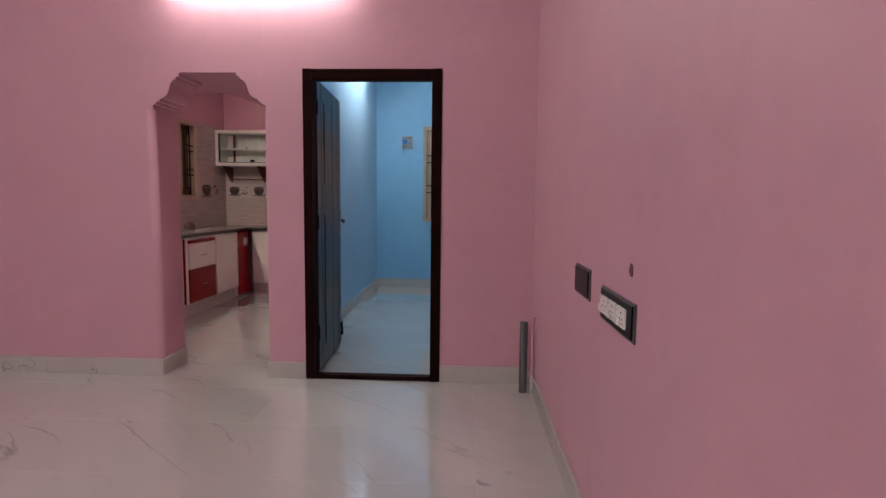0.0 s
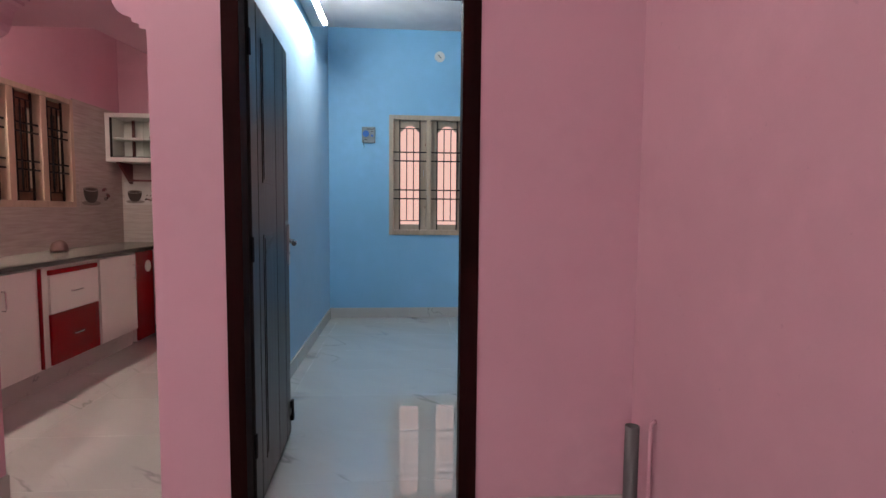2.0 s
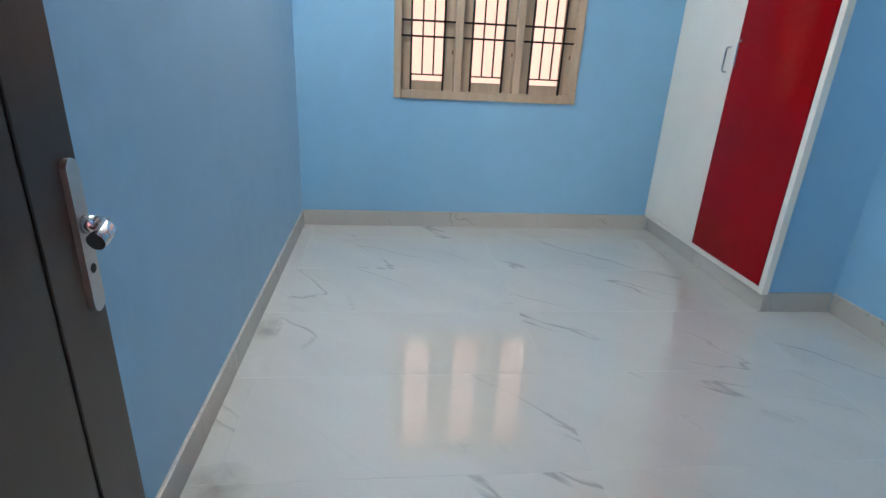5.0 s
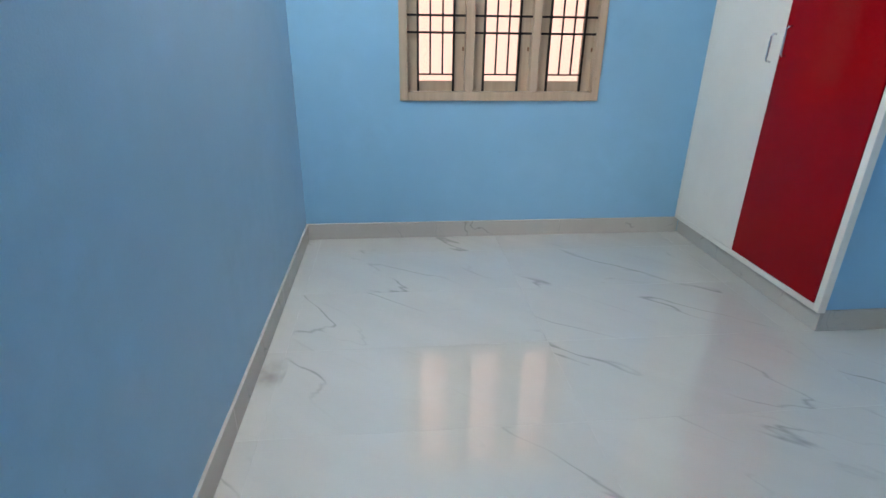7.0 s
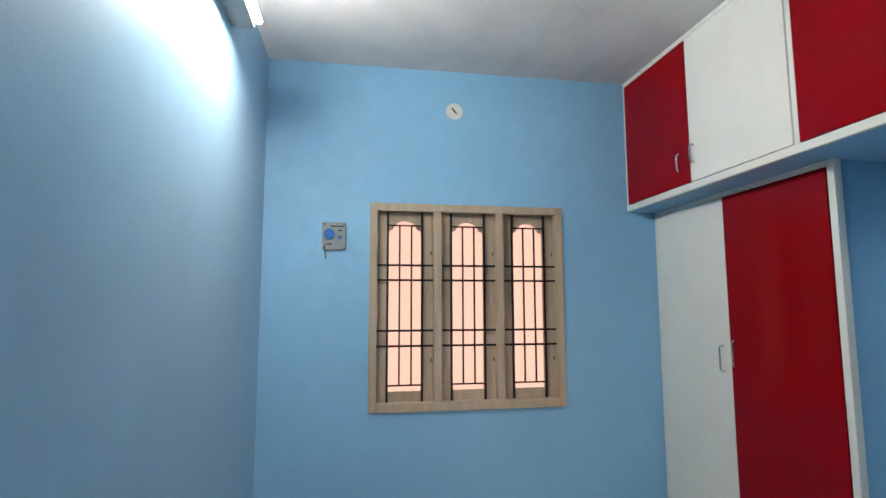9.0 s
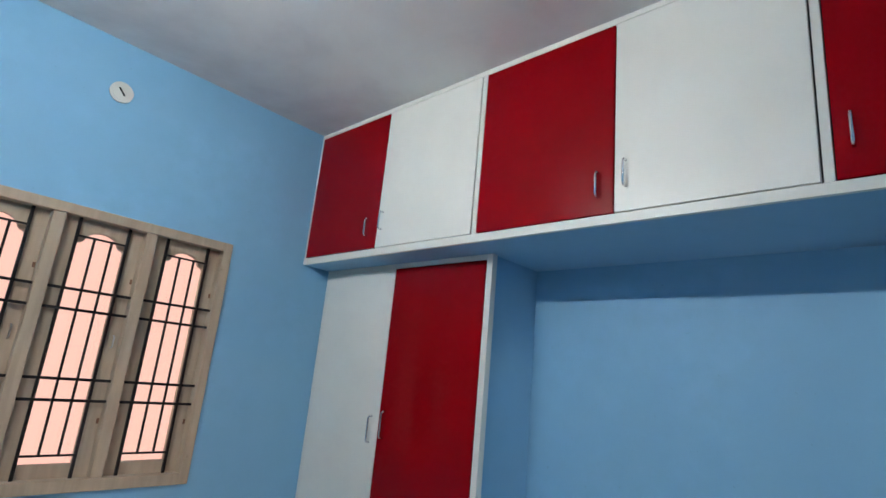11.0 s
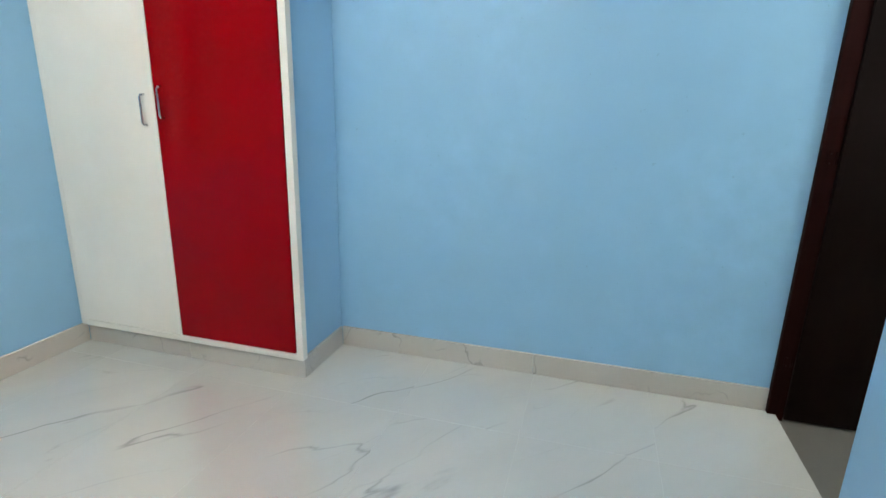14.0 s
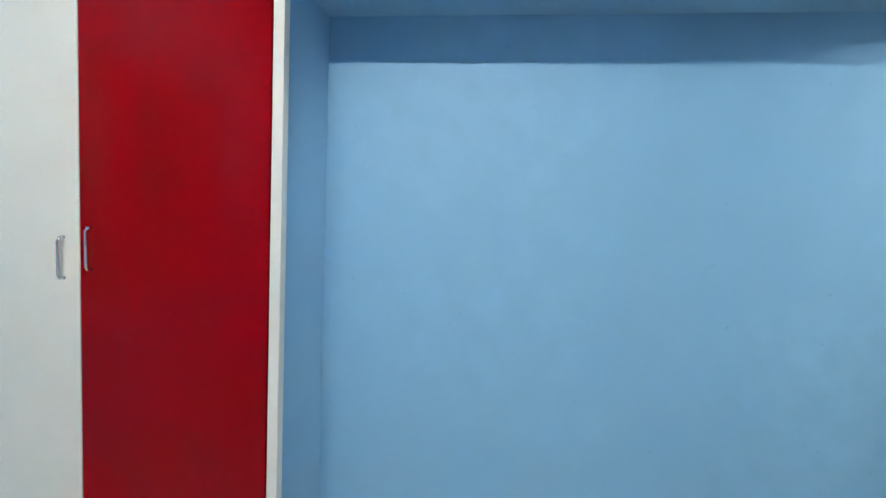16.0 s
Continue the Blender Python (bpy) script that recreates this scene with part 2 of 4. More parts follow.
def add_prism(bm, pts, a, b, plane="xz"):
    """Extrudes a 2D outline from a to b along the third axis."""
    def at(p, k):
        return {"xz": (p[0], k, p[1]), "xy": (p[0], p[1], k), "yz": (k, p[0], p[1])}[plane]
    lo = [bm.verts.new(at(p, a)) for p in pts]
    hi = [bm.verts.new(at(p, b)) for p in pts]
    n = len(pts)
    faces = [bm.faces.new(lo), bm.faces.new(hi[::-1])]
    for i in range(n):
        faces.append(bm.faces.new((lo[i], hi[i], hi[(i + 1) % n], lo[(i + 1) % n])))
    bmesh.ops.recalc_face_normals(bm, faces=faces)
    return bm


def add_tube(bm, pts, r, seg=10, caps=True):
    """A round bar along a line of points."""
    pts = [Vector(p) for p in pts]
    rings = []
    for i, p in enumerate(pts):
        a = pts[max(i - 1, 0)]
        b = pts[min(i + 1, len(pts) - 1)]
        d = (b - a).normalized()
        side = d.cross(Vector((0.31, 0.17, 0.93)))
        if side.length < 0.05:
            side = d.cross(Vector((1, 0, 0)))
        side.normalize()
        up = d.cross(side)
        rings.append([bm.verts.new(p + r * (math.cos(k * math.tau / seg) * side + math.sin(k * math.tau / seg) * up)) for k in range(seg)])
    for a, b in zip(rings, rings[1:]):
        for k in range(seg):
            f = bm.faces.new((a[k], a[(k + 1) % seg], b[(k + 1) % seg], b[k]))
            f.smooth = True
    if caps:
        bm.faces.new(rings[0][::-1])
        bm.faces.new(rings[-1])
    bmesh.ops.recalc_face_normals(bm, faces=bm.faces[:])
    return bm


def tube(pts, r, seg=10, caps=True):
    return add_tube(bmesh.new(), pts, r, seg, caps)


def disc(center, axis, r, depth, seg=24):
    c, d = Vector(center), Vector(axis).normalized()
    return tube([c, c + d * depth], r, seg)


def mesh_of(name, bm, mat):
    me = bpy.data.meshes.new(name)
    bm.to_mesh(me)
    bm.free()
    me.materials.append(mat)
    return me


def thing(name, label, category, at=(0, 0, 0), turn=0.0, group="", kind=""):
    ob = new(name)
    ob.empty_display_size = 0.1
    ob.matrix_basis = pose(*at, 0, 0, turn)
    ORIGIN[ob.name] = (Vector(at), turn)
    return tagged(ob, label, category, group, kind)


def part(name, bm, mat, parent, label=""):
    """One mesh under a thing or part; its points are given in the world, or in the thing's own axes if that is turned."""
    o, turn = ORIGIN[parent.name]
    if turn == 0.0:
        bmesh.ops.translate(bm, verts=bm.verts[:], vec=-o)
    ob = new(name, mesh_of(name, bm, mat))
    ob.parent = parent
    ORIGIN[ob.name] = (o, turn)
    return tagged(ob, label)


def solid(name, bm, mat, label, category, kind="structure", group=""):
    """A thing or piece of the setting in one mesh."""
    ob = new(name, mesh_of(name, bm, mat))
    return tagged(ob, label, category, group, kind)


def walls(boxes):
    bm = bmesh.new()
    for b in boxes:
        add_box(bm, *b)
    return bm


H = 3.28

# ---- large structure ----
ARCH_R = [(-0.26, 1.865), (-0.262, 1.893), (-0.285, 1.897), (-0.287, 1.912), (-0.31, 1.918), (-0.313, 1.933), (-0.342, 1.942),
          (-0.362, 1.958), (-0.374, 1.982), (-0.381, 2.012), (-0.392, 2.04), (-0.41, 2.058), (-0.428, 2.064), (-0.43, 2.078),
          (-0.451, 2.083), (-0.453, 2.106)]
ARCH_MID = -0.65
arch = ARCH_R + [(2 * ARCH_MID - x, z) for x, z in ARCH_R[::-1]]
bm = bmesh.new()
add_prism(bm, arch + [(-1.10, 1.865), (-1.10, H), (-0.26, H)], 0.0, 0.31)
add_box(bm, -3.7, -1.10, 0.0, 0.31, 1.865, H, 0.0)
PR = 0.05
corner = [(-1.04 - PR + PR * math.cos(q), PR - PR * math.sin(q)) for q in (0.0, 0.262, 0.524, 0.785, 1.047, 1.309, 1.571)]
add_prism(bm, [(-3.7, 0.31), (-1.04, 0.31)] + corner + [(-3.7, 0.0)], 0.0, 1.865, "xy")
add_box(bm, -0.26, 0.0, 0.0, 0.13, 0, H)
add_box(bm, -0.26, -0.25, 0.13, 0.31, 0, H)
add_box(bm, 0.0, 0.94, 0.0, 0.13, 2.13, H)
add_box(bm, 0.94, 1.70, 0.0, 0.13, 0, H)
wall = solid("wall_north", bm, PINK, "pink painted hall wall with a stepped arch and a doorway", "wall")
m = wall.modifiers.new("soft corners", "BEVEL")
m.width, m.segments, m.limit_method, m.angle_limit = 0.011, 3, "ANGLE", radians(60)

solid("wall_east", walls([(1.572, 1.70, -6.2, 0.0, 0, H)]), PINK, "plain pink painted hall wall", "wall")
solid("wall_west", walls([(-3.7, -3.6, -6.2, 0.0, 0, H)]), PINK, "plain pink painted hall wall", "wall")
solid("wall_south", walls([(-3.7, 1.7, -6.3, -6.2, 0, H)]), PINK, "plain pink painted hall wall behind the walk", "wall")
solid("ceiling", walls([(-3.7, 1.7, -6.3, 0.31, H, H + 0.1)]), CEIL, "white painted hall ceiling", "ceiling")

solid("wall_bedroom_south", walls([(-0.25, 0.0, 0.13, 0.195, 0, H), (0.94, 1.70, 0.13, 0.195, 0, H), (0.0, 0.94, 0.13, 0.195, 2.13, H),
                                   (1.70, 2.19, 0.27, 0.428, 0, H), (2.19, 3.012, 0.27, 0.452, 2.302, H), (1.64, 1.70, 0.195, 0.428, 0, H)]),
      BLUE, "blue painted bedroom wall with two doorways", "wall")
solid("wall_bedroom_west", walls([(-0.25, -0.19, 0.195, 4.10, 0, H)]), BLUE, "blue painted bedroom wall with a tube light", "wall")
WX0, WX1, WZ0, WZ1 = 0.489, 1.827, 0.967, 2.330
solid("wall_bedroom_north", walls([(-0.25, WX0, 4.10, 4.30, 0, H), (WX1, 3.2, 4.10, 4.30, 0, H), (WX0, WX1, 4.10, 4.30, 0, WZ0), (WX0, WX1, 4.10, 4.30, WZ1, H)]),
      BLUE, "blue painted bedroom wall with a window", "wall")
solid("wall_bedroom_east", walls([(3.012, 3.2, 0.27, 4.10, 0, H)]), BLUE, "blue painted bedroom wall behind the wardrobe", "wall")
solid("ceiling_bedroom", walls([(-0.25, 3.2, 0.13, 4.30, H, H + 0.1)]), CEIL, "white painted bedroom ceiling", "ceiling")
solid("loft_slab", walls([(2.352, 3.012, 0.453, 4.10, 2.32, 2.362)]), BLUE, "blue painted concrete slab under the loft cupboards", "slab")
solid("wardrobe_side_wall", walls([(2.588, 3.012, 2.668, 2.73, 0.0, 2.32)]), BLUE, "blue painted masonry cheek beside the wardrobe", "wall")

# kitchen shell
KW0, KW1, KZ0, KZ1 = 1.86, 3.00, 1.255, 2.205
solid("wall_kitchen_west", walls([(-2.45, -2.30, 0.31, KW0, 0, H), (-2.45, -2.30, KW1, 3.80, 0, H), (-2.45, -2.30, KW0, KW1, 0, KZ0), (-2.45, -2.30, KW0, KW1, KZ1, H)]),
      PINK, "pink kitchen wall with a window above the worktop", "wall")
solid("wall_kitchen_north", walls([(-2.45, -0.25, 3.80, 3.95, 0, H)]), PINK, "pink kitchen end wall above grey tiles", "wall")
solid("wall_kitchen_east", walls([(-0.31, -0.25, 0.31, 3.80, 0, H)]), PINK, "pink painted kitchen wall", "wall")
solid("ceiling_kitchen", walls([(-2.45, -0.25, 0.31, 3.95, H, H + 0.1)]), CEIL, "white painted kitchen ceiling", "ceiling")
solid("kitchen_loft_slab", add_prism(bmesh.new(), [(-2.3, 0.31), (-0.31, 0.31), (-0.31, 1.5), (-0.72, 1.5), (-0.815, 0.69), (-2.3, 0.69)], 2.107, 2.19, "xy"),
      PINK, "pink painted storage slab above the kitchen archway", "slab")

# bathroom shell
# the high opening is made up to hold the added bathroom lamp
solid("wall_bath", walls([(3.012, 3.15, -1.7, 0.27, -0.1, H), (1.70, 1.76, -1.7, 0.27, -0.1, H), (1.76, 2.36, 0.15, 0.27, -0.1, H), (2.36, 3.012, 0.15, 0.27, 2.302, H),
                          (1.76, 3.012, -1.75, -1.6, -0.1, 2.3), (1.76, 3.012, -1.75, -1.6, 2.8, H), (1.76, 2.05, -1.75, -1.6, 2.3, 2.8), (2.65, 3.012, -1.75, -1.6, 2.3, 2.8)]),
      BATHWALL, "white bathroom wall with an unseen high opening added for the lamp", "wall")
solid("ceiling_bath", walls([(1.70, 3.15, -1.75, 0.27, H, H + 0.1)]), BATHWALL, "white bathroom ceiling", "ceiling")
solid("floor_bath", walls([(1.70, 3.012, -1.7, 0.375, -0.12, -0.03)]), CONCRETE, "rough grey bathroom floor below the doorway", "floor")

# glowing daylight outside the windows
solid("backdrop", walls([(-0.6, 2.9, 4.75, 4.78, 0.3, 3.1)]), DAY, "pale peach daylight outside the bedroom window", "backdrop")
solid("backdrop", walls([(-2.9, -2.87, 1.2, 3.6, 0.8, 2.8)]), DAY_K, "pale warm daylight outside the kitchen window", "backdrop")

# skirting
SK = 0.117


def skirting(x0, x1, y0, y1, label):
    """A run of skirting, laid in pieces up to 1.2 m long with hairline joints."""
    run = tagged(new("baseboard"), label, "skirting", kind="structure")
    along_x = x1 - x0 > y1 - y0
    a, b = (x0, x1) if along_x else (y0, y1)
    n = max(1, math.ceil((b - a) / 1.2))
    for k in range(n):
        p, q = a + (b - a) * k / n + 0.0006, a + (b - a) * (k + 1) / n - 0.0006
        box = (p, q, y0, y1) if along_x else (x0, x1, p, q)
        t = new("tile", mesh_of("tile", block(*box, 0, SK, 0.002), SKIRT))
        t.parent = run


lab = "grey-white marble tile skirting along the wall"
skirting(-3.6, -1.026, -0.014, 0.0, lab)
skirting(-1.04, -1.026, 0.0, 0.31, "grey-white marble tile skirting round the archway")
skirting(-0.274, 0.0, -0.014, 0.0, lab)
skirting(0.94, 1.558, -0.014, 0.0, lab)
skirting(1.558, 1.572, -6.2, 0.0, lab)
skirting(-0.19, -0.176, 0.195, 4.086, lab)
skirting(-0.19, 2.574, 4.086, 4.10, lab)
skirting(2.574, 2.588, 2.654, 4.086, "marble tile plinth under the wardrobe")
skirting(2.588, 2.998, 2.654, 2.668, "marble tile plinth beside the wardrobe")
skirting(2.998, 3.012, 0.412, 2.654, lab)
solid("wardrobe_base", walls([(2.588, 3.012, 2.73, 4.10, 0, 0.112)]), GROUT, "masonry base under the wardrobe", "plinth")


# ---- entrance door ----
SCUFFS = [(0.235, 1.10, 0.40, 1.135, 0.0025), (0.28, 1.095, 0.37, 1.118, 0.0015), (0.225, 1.06, 0.231, 1.09, 0.008)]


def entrance_door():
    d = thing("door_1", "dark brown wooden door standing open into the bedroom", "door", (0.0, 0.06, 0.0), kind="structure")
    part("door_frame", add_prism(bmesh.new(), [(0.0, -0.012), (0.062, -0.012), (0.062, 0.066), (0.046, 0.066), (0.046, 0.104), (0.0, 0.104)], 0, 2.13, "xy"), DARKWOOD, d)
    part("door_frame", add_prism(bmesh.new(), [(0.94, -0.012), (0.94, 0.104), (0.888, 0.104), (0.888, 0.066), (0.872, 0.066), (0.872, -0.012)], 0, 2.13, "xy"), DARKWOOD, d)
    part("door_frame", block(0.0625, 0.8715, -0.0115, 0.066, 2.058, 2.1295, 0.003, 2), DARKWOOD, d)
    part("door_frame", block(0.0465, 0.8875, 0.0665, 0.1035, 2.074, 2.1295, 0.002), DARKWOOD, d)
    part("threshold", block(0.062, 0.872, -0.009, 0.058, 0.0, 0.03, 0.004), DARKWOOD, d, "dark wooden threshold strip")
    # the leaf, swung a little past square
    a = radians(92.4)
    hinge = Vector((0.061, 0.118, 0.0))
    turn = Matrix.Translation(hinge) @ Matrix.Rotation(a, 4, "Z")

    def swung(bm):
        bmesh.ops.transform(bm, matrix=turn, verts=bm.verts[:])
        return bm
    L, T = 0.815, 0.036
    leaf = part("leaf", swung(block(0, L, 0.004, T - 0.004, 0.012, 2.092)), LEAFWOOD, d, "dark brown moulded door leaf")
    for y0, y1 in ((0.0, 0.004), (T - 0.004, T)):
        for u0, u1 in ((0.0, 0.112), (0.119, 0.484), (0.491, 0.692), (0.699, L)):
            part("stile", swung(block(u0, u1, y0 - 0.0005, y1 + 0.0005, 0.012, 2.092, 0.0016)), LEAFWOOD, leaf)
    for z0, z1 in ((1.37, 1.97), (0.16, 1.15)):
        u0, u1 = 0.192, 0.412
        for o, h in ((0.0, 0.003), (0.016, 0.006)):
            pts = [(u0 + o, z0 + o), (u1 - o, z0 + o), (u1 - o, z1 - o), (u0 + o, z1 - o)]
            part("panel", swung(add_prism(bmesh.new(), pts, -0.0005 - h, 0.0)), LEAFWOOD, leaf)
    # long lock plate with a lever on the free edge
    pl = part("lock_plate", swung(add_prism(bmesh.new(), [(L - 0.03 + 0.016 * math.cos(q * math.tau / 20), (1.16 if q % 20 < 10 else 0.97) + 0.016 * math.sin(q * math.tau / 20)) for q in range(20)], -0.009, 0.0)), STEEL, leaf, "worn steel lock plate")
    part("lever", swung(tube([(L - 0.03, -0.009, 1.085), (L - 0.03, -0.026, 1.085)], 0.013, 14)), CHROME, pl)
    part("knob", swung(tube([(L - 0.03, -0.024, 1.085), (L - 0.032, -0.034, 1.084), (L - 0.04, -0.04, 1.081), (L - 0.055, -0.041, 1.077), (L - 0.07, -0.039, 1.074)], 0.0125, 14)), CHROME, pl)
    part("keyhole", swung(disc((L - 0.03, -0.009, 1.02), (0, -1, 0), 0.007, 0.001, 12)), IRON, pl)
    part("lock_plate", swung(block(L - 0.048, L - 0.012, T, T + 0.009, 0.955, 1.175, 0.003, 2)), STEEL, leaf, "worn steel lock plate")
    bolt = part("tower_bolt", swung(block(L - 0.03, L + 0.006, -0.016, 0.0, 0.155, 0.195, 0.002)), IRON, leaf, "black iron bolt")
    part("bolt_rod", swung(tube([(L - 0.012, -0.012, 0.10), (L - 0.012, -0.012, 0.20)], 0.008, 10)), IRON, bolt)
    part("bolt_guide", swung(block(L - 0.03, L + 0.006, -0.02, 0.0, 0.085, 0.115, 0.002)), IRON, bolt)
    # rubbed marks on the leaf
    for u0, v0, u1, v1, w in SCUFFS:
        d0 = Vector((u1 - u0, v1 - v0)).normalized()
        n0 = Vector((-d0.y, d0.x)) * w
        pts = [(u0, v0), (u0 * 0.6 + u1 * 0.4 + n0.x, v0 * 0.6 + v1 * 0.4 + n0.y), (u1, v1), (u0 * 0.4 + u1 * 0.6 - n0.x, v0 * 0.4 + v1 * 0.6 - n0.y)]
        part("scuff", swung(add_prism(bmesh.new(), pts, -0.0075, -0.006)), SCUFF, leaf, "pale grey scuff mark")
    # uneven lap of wall paint and plaster on the frame
    rnd = random.Random(12)
    for k in range(6):
        z, r = 0.25 + 0.3 * k + rnd.uniform(-0.1, 0.1), rnd.uniform(0.0015, 0.003)
        pts = [(0.164 - r * 0.5 + r * math.cos(q * math.tau / 9) * rnd.uniform(0.6, 1.2), z + 3.0 * r * math.sin(q * math.tau / 9) * rnd.uniform(0.6, 1.3)) for q in range(9)]
        part("paint_splash", add_prism(bmesh.new(), pts, 0.8865, 0.8882, "yz"), BLUE, d)
    for z in (0.25, 1.05, 1.85):
        part("hinge", tube([(0.06, 0.121, z), (0.06, 0.121, z + 0.1)], 0.008, 10), IRON, d)
    return d


entrance_door()


# ---- bathroom door ----
def bath_door():
    d = thing("door_2", "dark brown bathroom door open inward, paint-splashed frame", "door", (2.69, 0.30, -0.03), kind="structure")
    part("door_frame", block(2.976, 3.010, 0.342, 0.412, -0.03, 2.300, 0.004, 2), DARKWOOD, d)
    part("door_frame", block(2.192, 2.25, 0.30, 0.40, -0.03, 2.300, 0.004, 2), DARKWOOD, d)
    head = part("door_frame", block(2.25, 2.976, 0.342, 0.412, 2.252, 2.300, 0.004, 2), DARKWOOD, d)
    leaf = part("leaf", block(2.968, 2.998, -0.30, 0.341, -0.015, 2.246, 0.003), BATHWOOD, d, "plain dark bathroom door leaf")
    for z in (1.985, 1.15, 0.22):
        h = part("hinge", block(2.9715, 2.976, 0.362, 0.388, z + 0.035, z + 0.088, 0.001), STEEL if z > 1.5 else DARKWOOD, d, "steel butt hinge with paint on it")
        part("hinge_pin", tube([(2.970, 0.357, z + 0.035), (2.970, 0.357, z + 0.088)], 0.005, 10), STEEL if z > 1.5 else DARKWOOD, h)
        for k in (0.02, 0.06):
            part("screw", disc((2.9715, 0.377, z + k + 0.02), (-1, 0, 0), 0.004, 0.001, 8), IRON, h)
    # drips of wall paint on the frame
    rnd = random.Random(4)
    for k in range(9):
        x = 2.46 + 0.05 * k + rnd.uniform(-0.015, 0.015)
        z = rnd.uniform(2.262, 2.29)
        r = rnd.uniform(0.002, 0.009) if k % 3 else 0.011
        pts = [(x + r * math.cos(q * math.tau / 9) * rnd.uniform(0.6, 1.4), z + r * math.sin(q * math.tau / 9) * rnd.uniform(0.6, 1.3)) for q in range(9)]
        part("paint_splash", add_prism(bmesh.new(), pts, 0.412, 0.4128), BLUE, head)
    for k in range(8):
        z = rnd.uniform(1.75, 2.2)
        r = rnd.uniform(0.0015, 0.004)
        pts = [(0.405 + r * 0.4 * math.cos(q * math.tau / 9) * rnd.uniform(0.6, 1.4), z + 2.4 * r * math.sin(q * math.tau / 9) * rnd.uniform(0.6, 1.3)) for q in range(9)]
        part("paint_splash", add_prism(bmesh.new(), pts, 2.975, 2.976, "yz"), BLUE, d)
    return d


bath_door()


# ---- windows ----
def window(name, label, at, turn, W, Z0, Z1, fw, mull, bays, glass_mat, brown=False):
    w = thing(name, label, "window", at, turn if turn else 0.0, kind="structure")
    o = Vector(at) if not turn else Vector((0, 0, 0))

    def put(nm, bm, mat, parent, lab=""):
        bmesh.ops.translate(bm, verts=bm.verts[:], vec=o)
        return part(nm, bm, mat, parent, lab)
    f0, f1 = -0.014, 0.10
    put("window_frame", block(0, fw, f0, f1, Z0, Z1, 0.004, 2), BEIGE, w)
    put("window_frame", block(W - fw, W, f0, f1, Z0, Z1, 0.004, 2), BEIGE, w)
    put("window_frame", block(fw, W - fw, f0, f1, Z1 - fw, Z1, 0.004, 2), BEIGE, w)
    put("window_sill", block(fw, W - fw, f0 - 0.004, f1, Z0, Z0 + fw + 0.006, 0.004, 2), BEIGE, w)
    bw = (W - 2 * fw - (bays - 1) * mull) / bays
    zi0, zi1 = Z0 + fw + 0.006, Z1 - fw
    hh = zi1 - zi0
    for b in range(bays):
        x0 = fw + b * (bw + mull)
        x1 = x0 + bw
        if b:
            put("mullion", block(x0 - mull, x0, f0 + 0.004, f1, zi0, zi1, 0.004, 2), BEIGE, w)
        if brown:
            # plain brown shutters standing ajar, with a gap of daylight beside them
            sh = put("shutter", block(x0 + bw * 0.30, x1 - bw * 0.10, 0.075, 0.098, zi0, zi1, 0.003), BROWNWOOD, w, "brown wooden shutter standing ajar")
            # raised black strips stand in for the shade of grooves
            for k in (0.44, 0.58, 0.72):
                put("groove_shade", block(x0 + bw * k, x0 + bw * k + 0.006, 0.073, 0.075, zi0 + 0.12 * hh, zi1 - 0.12 * hh), IRON, sh)
            put("shutter_rail", block(x0, x1, 0.066, 0.09, zi0, zi0 + hh * 0.12, 0.003), BROWNWOOD, w)
            put("shutter_rail", block(x0, x1, 0.066, 0.09, zi1 - hh * 0.13, zi1, 0.003), BROWNWOOD, w)
        # shutter with a shouldered arch cut
        if not brown:
            g0, g1 = x0 + bw * 0.205, x1 - bw * 0.205
            gz0, gz1 = zi0 + hh * 0.05, zi0 + hh * 0.888
            gm, gr = (g0 + g1) / 2, (g1 - g0) / 2
            sb = bmesh.new()
            add_box(sb, x0 + 0.002, g0, 0.044, 0.074, zi0, zi1)
            add_box(sb, g1, x1 - 0.002, 0.044, 0.074, zi0, zi1)
            add_box(sb, g0, g1, 0.044, 0.074, zi0, gz0)
            prof = [(g0, gz1)] + [(g0 + gr * 0.22 * (1 - math.cos(q)), gz1 + gr * 0.2 * math.sin(q)) for q in (0.5, 1.0, 1.57)]
            prof += [(gm - gr * 0.72 * math.cos(q), gz1 + gr * 0.2 + gr * 0.56 * math.sin(q)) for q in (0.2, 0.5, 0.8, 1.1, 1.4)]
            prof += [(2 * gm - x, z) for x, z in prof[::-1]]
            add_prism(sb, prof + [(g1, zi1), (g0, zi1)], 0.044, 0.074)
            sh = put("shutter", sb, BEIGE, w, "beige wooden shutter with an arched light")
            pane = put("pane", block(g0 - 0.003, g1 + 0.003, 0.060, 0.064, gz0 - 0.003, zi1 - 0.02), glass_mat, sh)
            pane.visible_shadow = False
            for fz in (0.2, 0.77):
                put("hinge", block(x1 - 0.016, x1 - 0.005, 0.039, 0.044, zi0 + hh * fz, zi0 + hh * fz + 0.026, 0.001), BROWNWOOD, sh, "small rusty hinge")
            if b < bays - 1:
                put("shutter_pull", tube([(x1 - 0.03, 0.044, zi0 + hh * 0.5), (x1 - 0.03, 0.026, zi0 + hh * 0.505), (x1 - 0.03, 0.026, zi0 + hh * 0.545), (x1 - 0.03, 0.044, zi0 + hh * 0.55)], 0.004, 8), STEEL, sh)
        # iron grille
        gr_y = 0.022
        for k, x in enumerate((x0 + bw * 0.185, x0 + bw * 0.80)):
            put("grille_bar", block(x - 0.007, x + 0.007, gr_y, gr_y + 0.014, zi0, zi1), IRON, w)
        ta, tb = x0 + bw * 0.185, x0 + bw * 0.80
        for k in (1, 2):
            x = ta + (tb - ta) * (0.345 * k)
